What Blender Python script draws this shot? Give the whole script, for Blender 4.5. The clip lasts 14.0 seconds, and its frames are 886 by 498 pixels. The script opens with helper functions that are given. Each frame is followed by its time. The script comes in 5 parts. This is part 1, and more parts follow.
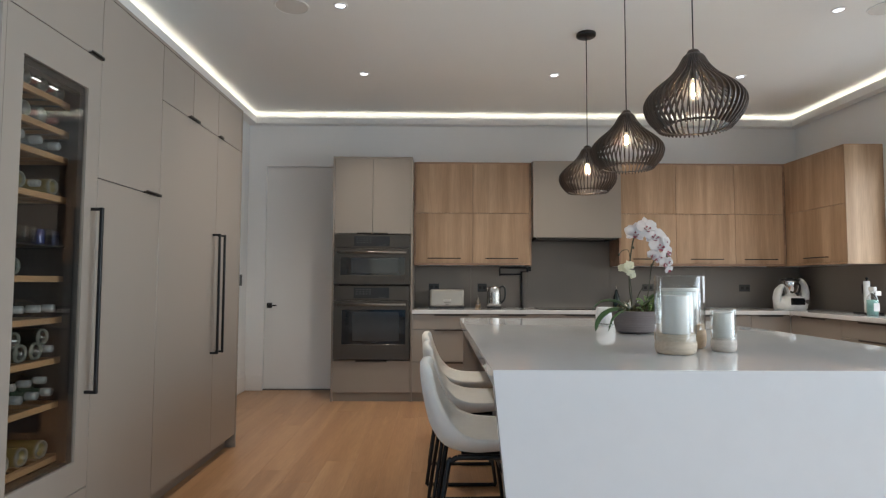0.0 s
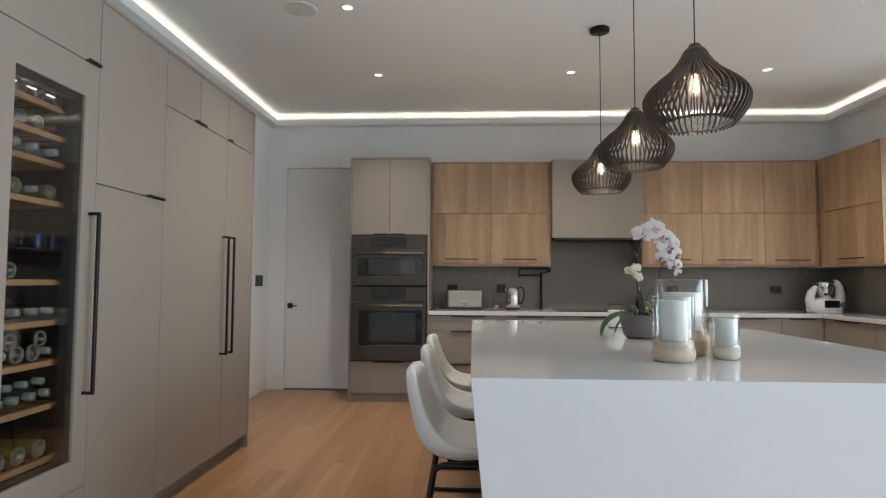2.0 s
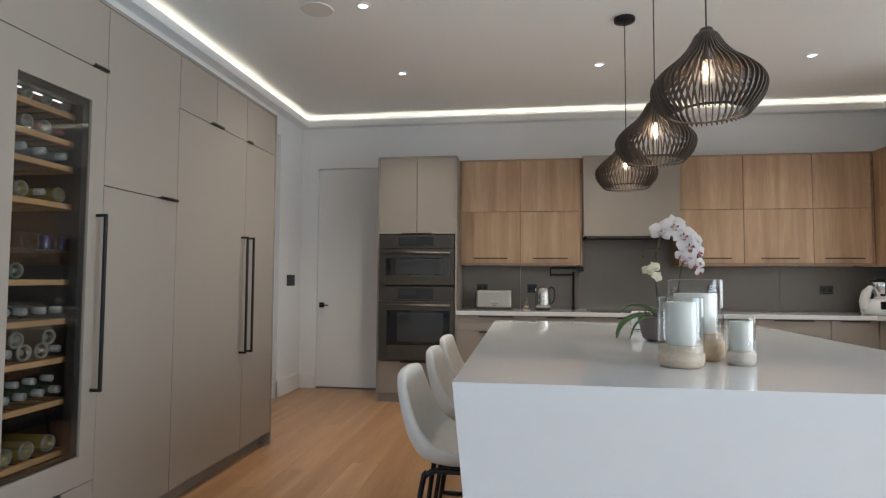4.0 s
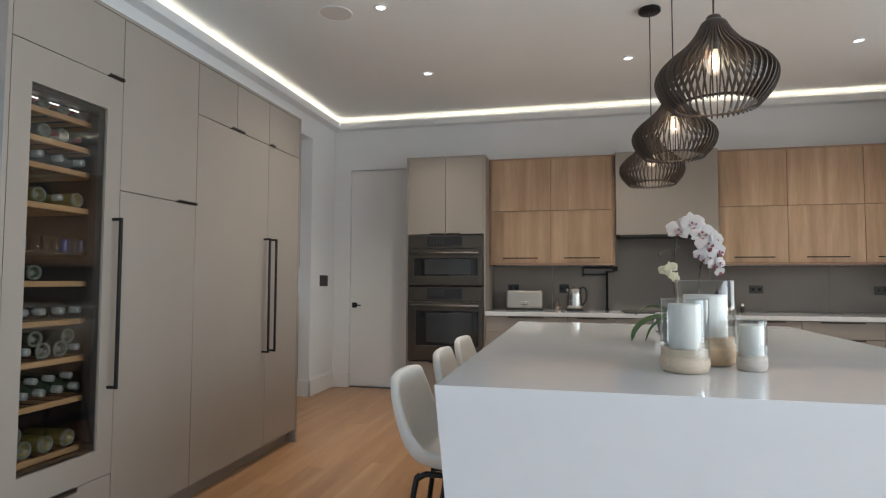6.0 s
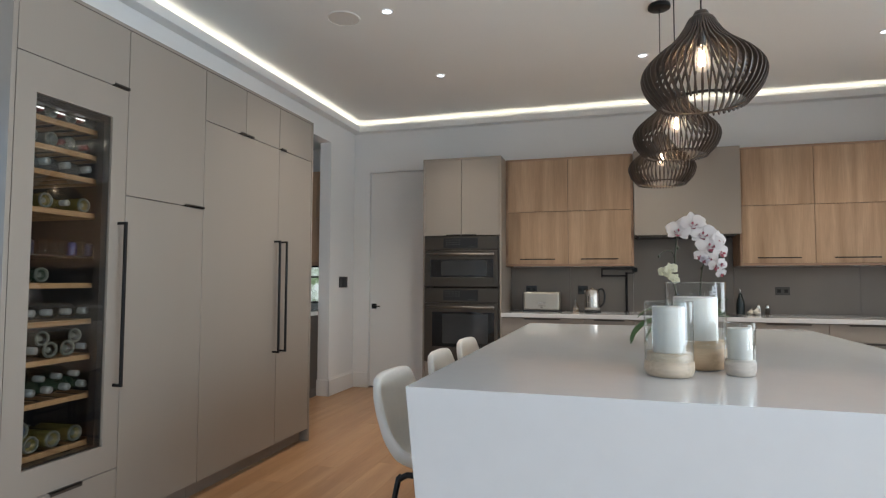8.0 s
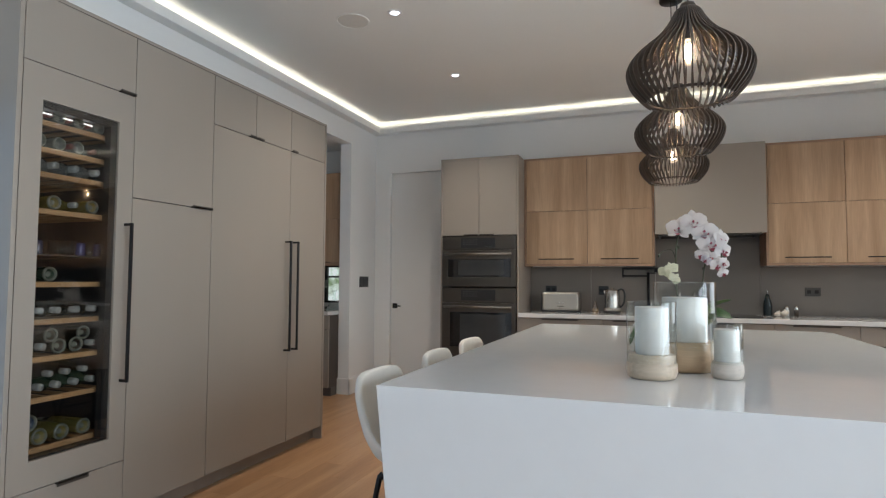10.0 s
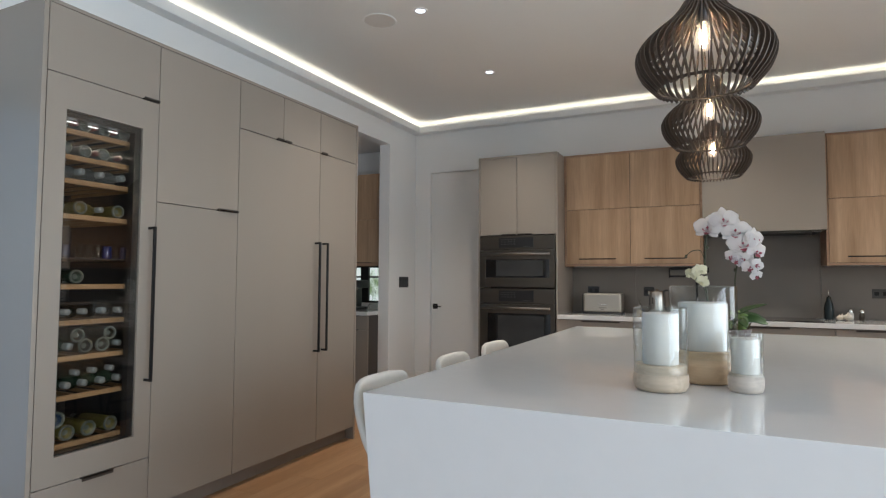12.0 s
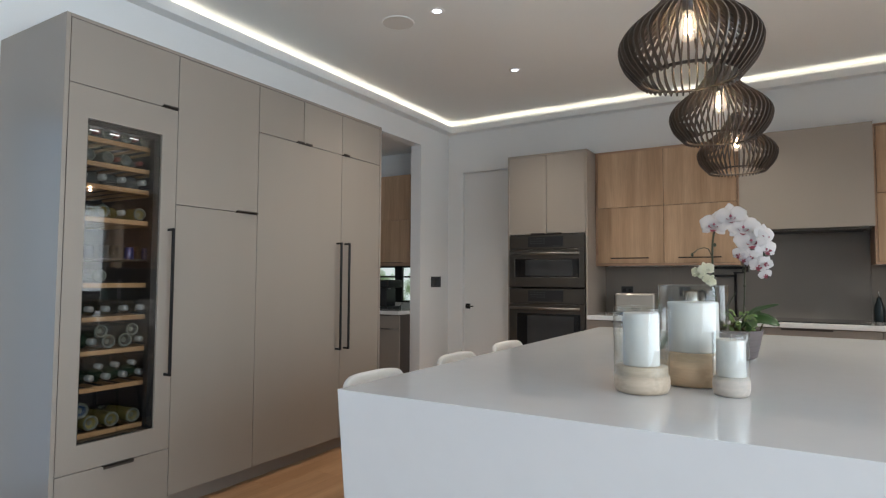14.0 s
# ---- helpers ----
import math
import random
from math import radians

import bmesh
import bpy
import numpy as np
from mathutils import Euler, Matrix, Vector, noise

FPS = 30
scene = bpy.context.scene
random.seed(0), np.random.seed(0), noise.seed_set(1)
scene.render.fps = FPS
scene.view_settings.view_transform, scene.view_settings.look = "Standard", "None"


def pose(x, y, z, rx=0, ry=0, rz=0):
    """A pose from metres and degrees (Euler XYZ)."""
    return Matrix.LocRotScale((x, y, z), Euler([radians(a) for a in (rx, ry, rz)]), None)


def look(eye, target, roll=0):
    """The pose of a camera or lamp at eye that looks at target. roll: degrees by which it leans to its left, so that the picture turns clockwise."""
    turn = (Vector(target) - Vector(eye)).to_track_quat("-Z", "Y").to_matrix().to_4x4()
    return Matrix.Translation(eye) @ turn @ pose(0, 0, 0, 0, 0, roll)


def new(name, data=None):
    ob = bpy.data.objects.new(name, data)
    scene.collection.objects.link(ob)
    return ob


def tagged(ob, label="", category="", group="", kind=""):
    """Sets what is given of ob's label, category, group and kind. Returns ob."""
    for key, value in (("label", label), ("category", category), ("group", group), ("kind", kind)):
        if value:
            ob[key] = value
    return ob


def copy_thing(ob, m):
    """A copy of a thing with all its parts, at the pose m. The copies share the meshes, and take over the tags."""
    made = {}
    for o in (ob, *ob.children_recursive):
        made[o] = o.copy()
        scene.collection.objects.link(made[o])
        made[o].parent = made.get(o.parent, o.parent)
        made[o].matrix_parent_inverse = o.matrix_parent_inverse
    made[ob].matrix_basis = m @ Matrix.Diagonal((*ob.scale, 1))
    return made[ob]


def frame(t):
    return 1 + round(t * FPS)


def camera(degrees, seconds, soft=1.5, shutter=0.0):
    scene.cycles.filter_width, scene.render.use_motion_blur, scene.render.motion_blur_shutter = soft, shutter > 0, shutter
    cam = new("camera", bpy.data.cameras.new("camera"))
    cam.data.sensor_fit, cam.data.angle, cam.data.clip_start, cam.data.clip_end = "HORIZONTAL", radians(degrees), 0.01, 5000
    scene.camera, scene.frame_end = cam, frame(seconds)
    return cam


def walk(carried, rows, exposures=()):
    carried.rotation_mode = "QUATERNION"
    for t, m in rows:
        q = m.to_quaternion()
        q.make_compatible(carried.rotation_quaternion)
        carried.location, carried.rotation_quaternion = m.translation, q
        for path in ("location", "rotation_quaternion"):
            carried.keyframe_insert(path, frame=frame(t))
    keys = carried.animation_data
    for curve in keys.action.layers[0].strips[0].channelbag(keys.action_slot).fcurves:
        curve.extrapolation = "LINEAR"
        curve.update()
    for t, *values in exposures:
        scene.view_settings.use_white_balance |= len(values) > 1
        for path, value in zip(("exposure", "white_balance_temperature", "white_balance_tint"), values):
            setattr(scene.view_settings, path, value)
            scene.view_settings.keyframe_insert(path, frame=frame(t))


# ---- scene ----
cam = camera(74.7, 14.0, soft=1.25)
PATH = [
    (0, (0.108, 0.07, 1.194), (0.129, 2.066, 1.308), 0.2),
    (0.5, (0.156, 0.077, 1.201), (0.154, 2.074, 1.312), 0.3),
    (1, (0.206, 0.084, 1.207), (0.173, 2.081, 1.317), 0.3),
    (1.5, (0.254, 0.098, 1.21), (0.186, 2.094, 1.319), 0.3),
    (2, (0.301, 0.114, 1.215), (0.198, 2.108, 1.325), 0.3),
    (2.5, (0.35, 0.135, 1.213), (0.212, 2.128, 1.323), 0.3),
    (3, (0.402, 0.158, 1.216), (0.227, 2.148, 1.324), 0.3),
    (3.5, (0.458, 0.184, 1.219), (0.237, 2.169, 1.327), 0.3),
    (4, (0.512, 0.2, 1.219), (0.24, 2.179, 1.326), 0.3),
    (6.5, (0.763, 0.276, 1.226), (0.293, 2.218, 1.332), 0.2),
    (7, (0.814, 0.287, 1.224), (0.317, 2.222, 1.331), 0.2),
    (7.5, (0.862, 0.298, 1.229), (0.334, 2.224, 1.337), 0.2),
    (8, (0.907, 0.305, 1.23), (0.348, 2.222, 1.338), 0.2),
    (10.5, (1.151, 0.404, 1.228), (0.429, 2.266, 1.335), 0.3),
    (11, (1.192, 0.445, 1.235), (0.427, 2.289, 1.34), 0.3),
    (11.5, (1.233, 0.487, 1.244), (0.416, 2.31, 1.347), 0.3),
    (12, (1.275, 0.52, 1.246), (0.405, 2.318, 1.349), 0.3),
    (12.5, (1.324, 0.558, 1.247), (0.406, 2.332, 1.351), 0.3),
    (13, (1.376, 0.587, 1.245), (0.418, 2.34, 1.349), 0.3),
    (13.5, (1.437, 0.613, 1.243), (0.44, 2.344, 1.347), 0.3),
    (14, (1.493, 0.633, 1.242), (0.461, 2.343, 1.345), 0.3),
]
walk(cam, [(t, look(eye, target, roll)) for t, eye, target, roll in PATH])

# ---- world, daylight and lamps ----
world = bpy.data.worlds.new("sky")
scene.world = world
world.use_nodes = True
wn = world.node_tree.nodes
sky = wn.new("ShaderNodeTexSky")
sky.sky_type = "NISHITA"
sky.sun_disc = False
sky.sun_elevation = radians(38)
sky.sun_rotation = radians(150)
wn["Background"].inputs[1].default_value = 0.10
world.node_tree.links.new(sky.outputs[0], wn["Background"].inputs[0])

sun = new("sun", bpy.data.lights.new("sun", "SUN"))
sun.data.energy = 0.8
sun.data.angle = radians(12)
sun.data.color = (1.0, 0.95, 0.88)
sun.matrix_world = look((0, 0, 10), (4.5, -6, 0))

EXPOSURE = 0.34
scene.view_settings.exposure = EXPOSURE


def area_lamp(name, m, w, h, watts, color):
    ob = new(name, bpy.data.lights.new(name, "AREA"))
    ob.data.shape = "RECTANGLE"
    ob.data.size, ob.data.size_y = w, h
    ob.data.energy, ob.data.color = watts, color
    ob.matrix_world = m
    return ob


# daylight in the window wall behind the walk, and a fill in the pantry
area_lamp("window_daylight", look((1.1, -1.72, 1.5), (1.1, 1, 1.5)), 5.0, 2.2, 10, (0.20, 0.53, 1.0))
area_lamp("east_fill", look((4.13, 0.5, 1.32), (0, 0.5, 1.32)), 3.7, 2.1, 91, (0.75, 0.875, 1.0)).data.spread = radians(125)   # added east fill for the tall units, spread narrowed to spare the hood
area_lamp("worktop_window_daylight", look((4.15, 4.26, 1.65), (0, 4.26, 1.65)), 1.82, 1.2, 14, (0.84, 0.92, 1.0))
area_lamp("side_door_daylight", look((-2.03, 1.03, 1.12), (0, 1.03, 1.12)), 1.5, 2.0, 6, (0.32, 0.60, 1.0))
# added fill at the closed pantry wall, facing the cabinets; no window there
area_lamp("pantry_fill", look((-3.0, 3.42, 1.6), (-3.0, 6, 1.6)), 1.6, 1.2, 2.5, (0.70, 0.84, 1.0))


# ---- mesh helpers ----
def box(x0, x1, y0, y1, z0, z1, bev=0.0, seg=1):
    bm = bmesh.new()
    bmesh.ops.create_cube(bm, size=1.0)
    for v in bm.verts:
        v.co = Vector(((x0 + x1) / 2 + v.co.x * (x1 - x0), (y0 + y1) / 2 + v.co.y * (y1 - y0), (z0 + z1) / 2 + v.co.z * (z1 - z0)))
    if bev > 0:
        bmesh.ops.bevel(bm, geom=bm.edges[:], offset=bev, segments=seg, affect="EDGES", profile=0.5)
    return bm


def join(*bms):
    out = bmesh.new()
    for b in bms:
        tmp = bpy.data.meshes.new("tmp")
        b.to_mesh(tmp)
        out.from_mesh(tmp)
        bpy.data.meshes.remove(tmp)
        b.free()
    return out


def lathe(profile, cx=0, cy=0, cz=0, seg=32, smooth=True):
    """profile: (radius, height) from bottom to top; radius 0 closes an end."""
    bm = bmesh.new()
    rings = []
    for r, h in profile:
        if r <= 1e-6:
            rings.append([bm.verts.new((cx, cy, cz + h))])
        else:
            rings.append([bm.verts.new((cx + r * math.cos(2 * math.pi * k / seg), cy + r * math.sin(2 * math.pi * k / seg), cz + h)) for k in range(seg)])
    for a, b in zip(rings, rings[1:]):
        for k in range(seg):
            n = (k + 1) % seg
            if len(a) == 1 and len(b) == 1:
                continue
            if len(a) == 1:
                f = bm.faces.new((a[0], b[n], b[k]))
            elif len(b) == 1:
                f = bm.faces.new((a[k], a[n], b[0]))
            else:
                f = bm.faces.new((a[k], a[n], b[n], b[k]))
            f.smooth = smooth
    bmesh.ops.recalc_face_normals(bm, faces=bm.faces[:])
    return bm


def tube(points, radii, seg=10, caps=True, flat=1.0):
    """A round bar along points; radii a number or one for each point."""
    pts = [Vector(p) for p in points]
    if not hasattr(radii, "__len__"):
        radii = [radii] * len(pts)
    bm = bmesh.new()
    up = None
    rings = []
    for i, p in enumerate(pts):
        d = (pts[min(i + 1, len(pts) - 1)] - pts[max(i - 1, 0)]).normalized()
        if up is None:
            up = Vector((0, 0, 1)) if abs(d.z) < 0.9 else Vector((1, 0, 0))
        a = (up - d * up.dot(d)).normalized()
        up = a
        b = d.cross(a)
        rings.append([bm.verts.new(p + (a * math.cos(2 * math.pi * k / seg) + b * flat * math.sin(2 * math.pi * k / seg)) * radii[i]) for k in range(seg)])
    for r0, r1 in zip(rings, rings[1:]):
        for k in range(seg):
            f = bm.faces.new((r0[k], r0[(k + 1) % seg], r1[(k + 1) % seg], r1[k]))
            f.smooth = True
    if caps:
        bm.faces.new(rings[0][::-1])
        bm.faces.new(rings[-1])
    bmesh.ops.recalc_face_normals(bm, faces=bm.faces[:])
    return bm


def rod(p0, p1, r, seg=16):
    return tube([p0, p1], r, seg)


def smooth_path(points, n=6):
    pts = [Vector(p) for p in points]
    out = []
    for i in range(len(pts) - 1):
        p0, p1, p2, p3 = pts[max(i - 1, 0)], pts[i], pts[i + 1], pts[min(i + 2, len(pts) - 1)]
        for k in range(n):
            t = k / n
            out.append(0.5 * ((2 * p1) + (p2 - p0) * t + (2 * p0 - 5 * p1 + 4 * p2 - p3) * t * t + (3 * p1 - p0 - 3 * p2 + p3) * t ** 3))
    out.append(pts[-1])
    return out


ORG = {}


def mesh_of(name, bm, material, org):
    bmesh.ops.translate(bm, verts=bm.verts[:], vec=-Vector(org))
    me = bpy.data.meshes.new(name)
    bm.to_mesh(me)
    bm.free()
    me.materials.append(material)
    return me


def thing(name, base, label, category, group="", kind=""):
    ob = new(name)
    ob.empty_display_size = 0.1
    ob.location = base
    ORG[ob] = Vector(base)
    return tagged(ob, label, category, group, kind)


def part(name, bm, material, parent, label=""):
    ob = new(name, mesh_of(name, bm, material, ORG[parent]))
    ob.parent = parent
    ORG[ob] = ORG[parent]
    return tagged(ob, label)


def solid(name, bm, material, label="", category="", group="", kind="", base=(0, 0, 0)):
    ob = new(name, mesh_of(name, bm, material, base))
    ob.location = base
    ORG[ob] = Vector(base)
    return tagged(ob, label, category, group, kind)


# ---- materials ----
def mat(name, color, rough=0.5, metal=0.0, vary=0.06, scale=8.0, bump=0.0, bump_scale=200.0, stretch=(1, 1, 1), spread=0.0, coat=0.0, rough_vary=0.05):
    m = bpy.data.materials.new(name)
    m.use_nodes = True
    n, l = m.node_tree.nodes, m.node_tree.links
    b = n["Principled BSDF"]
    b.inputs["Metallic"].default_value = metal
    b.inputs["Coat Weight"].default_value = coat
    co = n.new("ShaderNodeTexCoord")
    mp = n.new("ShaderNodeMapping")
    mp.inputs["Scale"].default_value = stretch
    l.new(co.outputs["Object"], mp.inputs["Vector"])
    big = n.new("ShaderNodeTexNoise")
    big.inputs["Scale"].default_value = scale
    big.inputs["Detail"].default_value = 5
    l.new(mp.outputs[0], big.inputs["Vector"])
    ramp = n.new("ShaderNodeMixRGB")
    ramp.inputs[1].default_value = (*[c * (1 - vary) for c in color], 1)
    ramp.inputs[2].default_value = (*[min(1, c * (1 + vary)) for c in color], 1)
    l.new(big.outputs[0], ramp.inputs[0])
    out = ramp.outputs[0]
    if spread > 0:
        info = n.new("ShaderNodeObjectInfo")
        rng = n.new("ShaderNodeMapRange")
        rng.inputs[3].default_value, rng.inputs[4].default_value = 1 - spread, 1 + spread
        l.new(info.outputs["Random"], rng.inputs[0])
        hsv = n.new("ShaderNodeHueSaturation")
        l.new(rng.outputs[0], hsv.inputs["Value"])
        l.new(out, hsv.inputs["Color"])
        out = hsv.outputs[0]
    l.new(out, b.inputs["Base Color"])
    fine = n.new("ShaderNodeTexNoise")
    fine.inputs["Scale"].default_value = bump_scale
    fine.inputs["Detail"].default_value = 3
    l.new(mp.outputs[0], fine.inputs["Vector"])
    rr = n.new("ShaderNodeMapRange")
    rr.inputs[3].default_value, rr.inputs[4].default_value = max(0, rough - rough_vary), min(1, rough + rough_vary)
    l.new(big.outputs[0], rr.inputs[0])
    l.new(rr.outputs[0], b.inputs["Roughness"])
    if bump > 0:
        bp = n.new("ShaderNodeBump")
        bp.inputs["Strength"].default_value = bump
        bp.inputs["Distance"].default_value = 0.002
        l.new(fine.outputs[0], bp.inputs["Height"])
        l.new(bp.outputs[0], b.inputs["Normal"])
    return m


def wood(name, dark, light, axis="z", rough=0.45, spread=0.08, ring=1.0, coat=0.0):
    """Straight-grained wood: broad cathedral bands and fine pores drawn out along one axis."""
    m = bpy.data.materials.new(name)
    m.use_nodes = True
    n, l = m.node_tree.nodes, m.node_tree.links
    b = n["Principled BSDF"]
    b.inputs["Coat Weight"].default_value = coat
    co = n.new("ShaderNodeTexCoord")
    info = n.new("ShaderNodeObjectInfo")
    sh = n.new("ShaderNodeVectorMath")
    sh.operation = "MULTIPLY_ADD"
    sh.inputs[1].default_value = (1, 1, 1)
    scl = n.new("ShaderNodeVectorMath")
    scl.operation = "SCALE"
    scl.inputs[0].default_value = (7.3, 3.1, 5.7)
    l.new(info.outputs["Random"], scl.inputs["Scale"])
    l.new(co.outputs["Object"], sh.inputs[0])
    l.new(scl.outputs[0], sh.inputs[2])
    st = {"x": (0.06, 1, 1), "y": (1, 0.06, 1), "z": (1, 1, 0.06)}[axis]
    mp = n.new("ShaderNodeMapping")
    mp.inputs["Scale"].default_value = st
    l.new(sh.outputs[0], mp.inputs["Vector"])
    band = n.new("ShaderNodeTexNoise")
    band.inputs["Scale"].default_value = 9.0 * ring
    band.inputs["Detail"].default_value = 6
    band.inputs["Distortion"].default_value = 0.6
    pore = n.new("ShaderNodeTexNoise")
    pore.inputs["Scale"].default_value = 110.0
    pore.inputs["Detail"].default_value = 3
    l.new(mp.outputs[0], band.inputs["Vector"])
    l.new(mp.outputs[0], pore.inputs["Vector"])
    ramp = n.new("ShaderNodeValToRGB")
    ramp.color_ramp.elements[0].position, ramp.color_ramp.elements[1].position = 0.30, 0.72
    ramp.color_ramp.elements[0].color = (*dark, 1)
    ramp.color_ramp.elements[1].color = (*light, 1)
    l.new(band.outputs[0], ramp.inputs[0])
    mul = n.new("ShaderNodeMixRGB")
    mul.blend_type = "MULTIPLY"
    mul.inputs[0].default_value = 0.35
    l.new(ramp.outputs[0], mul.inputs[1])
    l.new(pore.outputs["Fac"], mul.inputs[2])
    rng = n.new("ShaderNodeMapRange")
    rng.inputs[3].default_value, rng.inputs[4].default_value = 1.2 - spread, 1.2 + spread
    l.new(info.outputs["Random"], rng.inputs[0])
    hsv = n.new("ShaderNodeHueSaturation")
    l.new(rng.outputs[0], hsv.inputs["Value"])
    l.new(mul.outputs[0], hsv.inputs["Color"])
    l.new(hsv.outputs[0], b.inputs["Base Color"])
    b.inputs["Roughness"].default_value = rough
    bp = n.new("ShaderNodeBump")
    bp.inputs["Strength"].default_value = 0.12
    bp.inputs["Distance"].default_value = 0.001
    l.new(pore.outputs[0], bp.inputs["Height"])
    l.new(bp.outputs[0], b.inputs["Normal"])
    return m


def thin_glass(name, tint, gloss=0.08, edge=4.5):
    """A thin pane: clear, with a mirror-like share that grows at a glance."""
    m = bpy.data.materials.new(name)
    m.use_nodes = True
    n, l = m.node_tree.nodes, m.node_tree.links
    n.remove(n["Principled BSDF"])
    tr = n.new("ShaderNodeBsdfTransparent")
    tr.inputs[0].default_value = (*tint, 1)
    gl = n.new("ShaderNodeBsdfGlossy")
    gl.inputs["Roughness"].default_value = 0.02
    lw = n.new("ShaderNodeLayerWeight")
    pw = n.new("ShaderNodeMath")
    pw.operation = "POWER"
    pw.inputs[1].default_value = edge
    l.new(lw.outputs["Facing"], pw.inputs[0])
    fr = n.new("ShaderNodeMath")
    fr.operation = "MULTIPLY_ADD"
    fr.inputs[1].default_value, fr.inputs[2].default_value = 0.85, gloss * 0.5
    l.new(pw.outputs[0], fr.inputs[0])
    mx = n.new("ShaderNodeMixShader")
    l.new(fr.outputs[0], mx.inputs[0])
    l.new(tr.outputs[0], mx.inputs[1])
    l.new(gl.outputs[0], mx.inputs[2])
    l.new(mx.outputs[0], n["Material Output"].inputs[0])
    return m


def glow(name, color, strength):
    m = bpy.data.materials.new(name)
    m.use_nodes = True
    b = m.node_tree.nodes["Principled BSDF"]
    b.inputs["Base Color"].default_value = (*color, 1)
    b.inputs["Emission Color"].default_value = (*color, 1)
    b.inputs["Emission Strength"].default_value = strength
    return m


WALL = mat("wall_paint", (0.815, 0.81, 0.795), 0.6, vary=0.02, scale=2, bump=0.08, bump_scale=260)
CEIL = mat("ceiling_paint", (0.845, 0.85, 0.825), 0.7, vary=0.02, scale=2, bump=0.05, bump_scale=260)
TRIM = mat("trim_paint", (0.82, 0.81, 0.79), 0.4, vary=0.02, scale=3)
TAUPE = mat("taupe_laminate", (0.290, 0.250, 0.213), 0.38, vary=0.05, scale=3, bump=0.06, bump_scale=90, stretch=(1, 1, 0.06), spread=0.02)
# carcass behind the fronts, darkened so the open joints read as shaded
TAUPE_SHADE = mat("carcass_joint_shade", (0.06, 0.048, 0.042), 0.45, vary=0.06, scale=6)
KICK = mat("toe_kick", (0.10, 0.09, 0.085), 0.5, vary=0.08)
OAK = wood("oak_veneer", (0.325, 0.200, 0.113), (0.52, 0.355, 0.225), "z", 0.5)
OAK_EDGE = wood("oak_edge", (0.22, 0.13, 0.08), (0.36, 0.23, 0.15), "x", 0.5)
FLOOR = wood("oak_floor", (0.330, 0.170, 0.080), (0.485, 0.283, 0.147), "y", 0.33, spread=0.05, ring=0.7)
SHELF = wood("beech_shelf", (0.30, 0.17, 0.075), (0.44, 0.275, 0.14), "y", 0.5)
TURNED = wood("turned_oak", (0.46, 0.35, 0.245), (0.60, 0.49, 0.375), "x", 0.55)
TURNED_WARM = wood("turned_oak_warm", (0.42, 0.28, 0.165), (0.54, 0.38, 0.235), "x", 0.55)
TURNED_PALE = wood("turned_oak_pale", (0.47, 0.40, 0.335), (0.58, 0.51, 0.445), "x", 0.55)
QUARTZ = mat("white_quartz", (0.665, 0.657, 0.648), 0.04, vary=0.025, scale=14, rough_vary=0.012)
QUARTZ.node_tree.nodes["Principled BSDF"].inputs["Specular IOR Level"].default_value = 0.46
SPLASH = mat("grey_porcelain", (0.178, 0.157, 0.138), 0.42, vary=0.22, scale=1.6, stretch=(1, 1, 0.35), bump=0.04, bump_scale=60)
BLACK = mat("black_metal", (0.018, 0.017, 0.017), 0.38, 0.6, vary=0.1, scale=30)
PULL = mat("bronze_pull", (0.060, 0.049, 0.041), 0.45, 0.3, vary=0.1, scale=30)
SATIN_BLACK = mat("satin_black_glass", (0.010, 0.010, 0.011), 0.32, vary=0.1, scale=30)
HANDLE_STEEL = mat("dark_bar_steel", (0.26, 0.235, 0.21), 0.30, 1.0, vary=0.05, scale=20)
BLACK_PLASTIC = mat("black_plastic", (0.02, 0.02, 0.021), 0.3, vary=0.1, scale=30)
STEEL = mat("brushed_steel", (0.56, 0.54, 0.51), 0.26, 1.0, vary=0.05, scale=20, stretch=(0.05, 1, 1), bump=0.04, bump_scale=300)
DARK_STEEL = mat("dark_stainless", (0.105, 0.092, 0.080), 0.42, 1.0, vary=0.05, scale=20, stretch=(0.05, 1, 1), bump=0.04, bump_scale=300)
CHROME = mat("polished_steel", (0.75, 0.74, 0.72), 0.08, 1.0, vary=0.02)
OVEN_GLASS = mat("oven_glass", (0.008, 0.008, 0.009), 0.05, vary=0.1, rough_vary=0.01)
VIEW_GLASS = mat("oven_viewing_glass", (0.034, 0.036, 0.038), 0.07, vary=0.2, scale=6, rough_vary=0.02)
FABRIC = mat("cream_fabric", (0.75, 0.71, 0.64), 0.85, vary=0.05, scale=30, bump=0.25, bump_scale=420)
SLAT = wood("dark_stained_slat", (0.028, 0.020, 0.015), (0.088, 0.060, 0.043), "z", 0.42)
WHITE_PLASTIC = mat("white_plastic", (0.75, 0.75, 0.73), 0.28, vary=0.02)
WAX = mat("white_wax", (0.60, 0.57, 0.525), 0.55, vary=0.02, scale=12)
WAX.node_tree.nodes["Principled BSDF"].inputs["Subsurface Weight"].default_value = 0.6
WAX.node_tree.nodes["Principled BSDF"].inputs["Subsurface Radius"].default_value = (0.03, 0.028, 0.026)
CLEAR = thin_glass("clear_glass", (0.945, 0.965, 0.955), 0.08, 2.4)
FRIDGE_GLASS = thin_glass("tinted_pane", (0.90, 0.885, 0.86), 0.13)
WINDOW_GLASS = thin_glass("window_pane", (0.95, 0.97, 0.97))
DARK_LINER = mat("dark_liner", (0.02, 0.02, 0.022), 0.4, vary=0.1)
LED = glow("cove_led", (1.0, 0.95, 0.82), 4.8)
DOWNLIGHT = glow("downlight_lens", (0.80, 0.88, 1.0), 2.6)
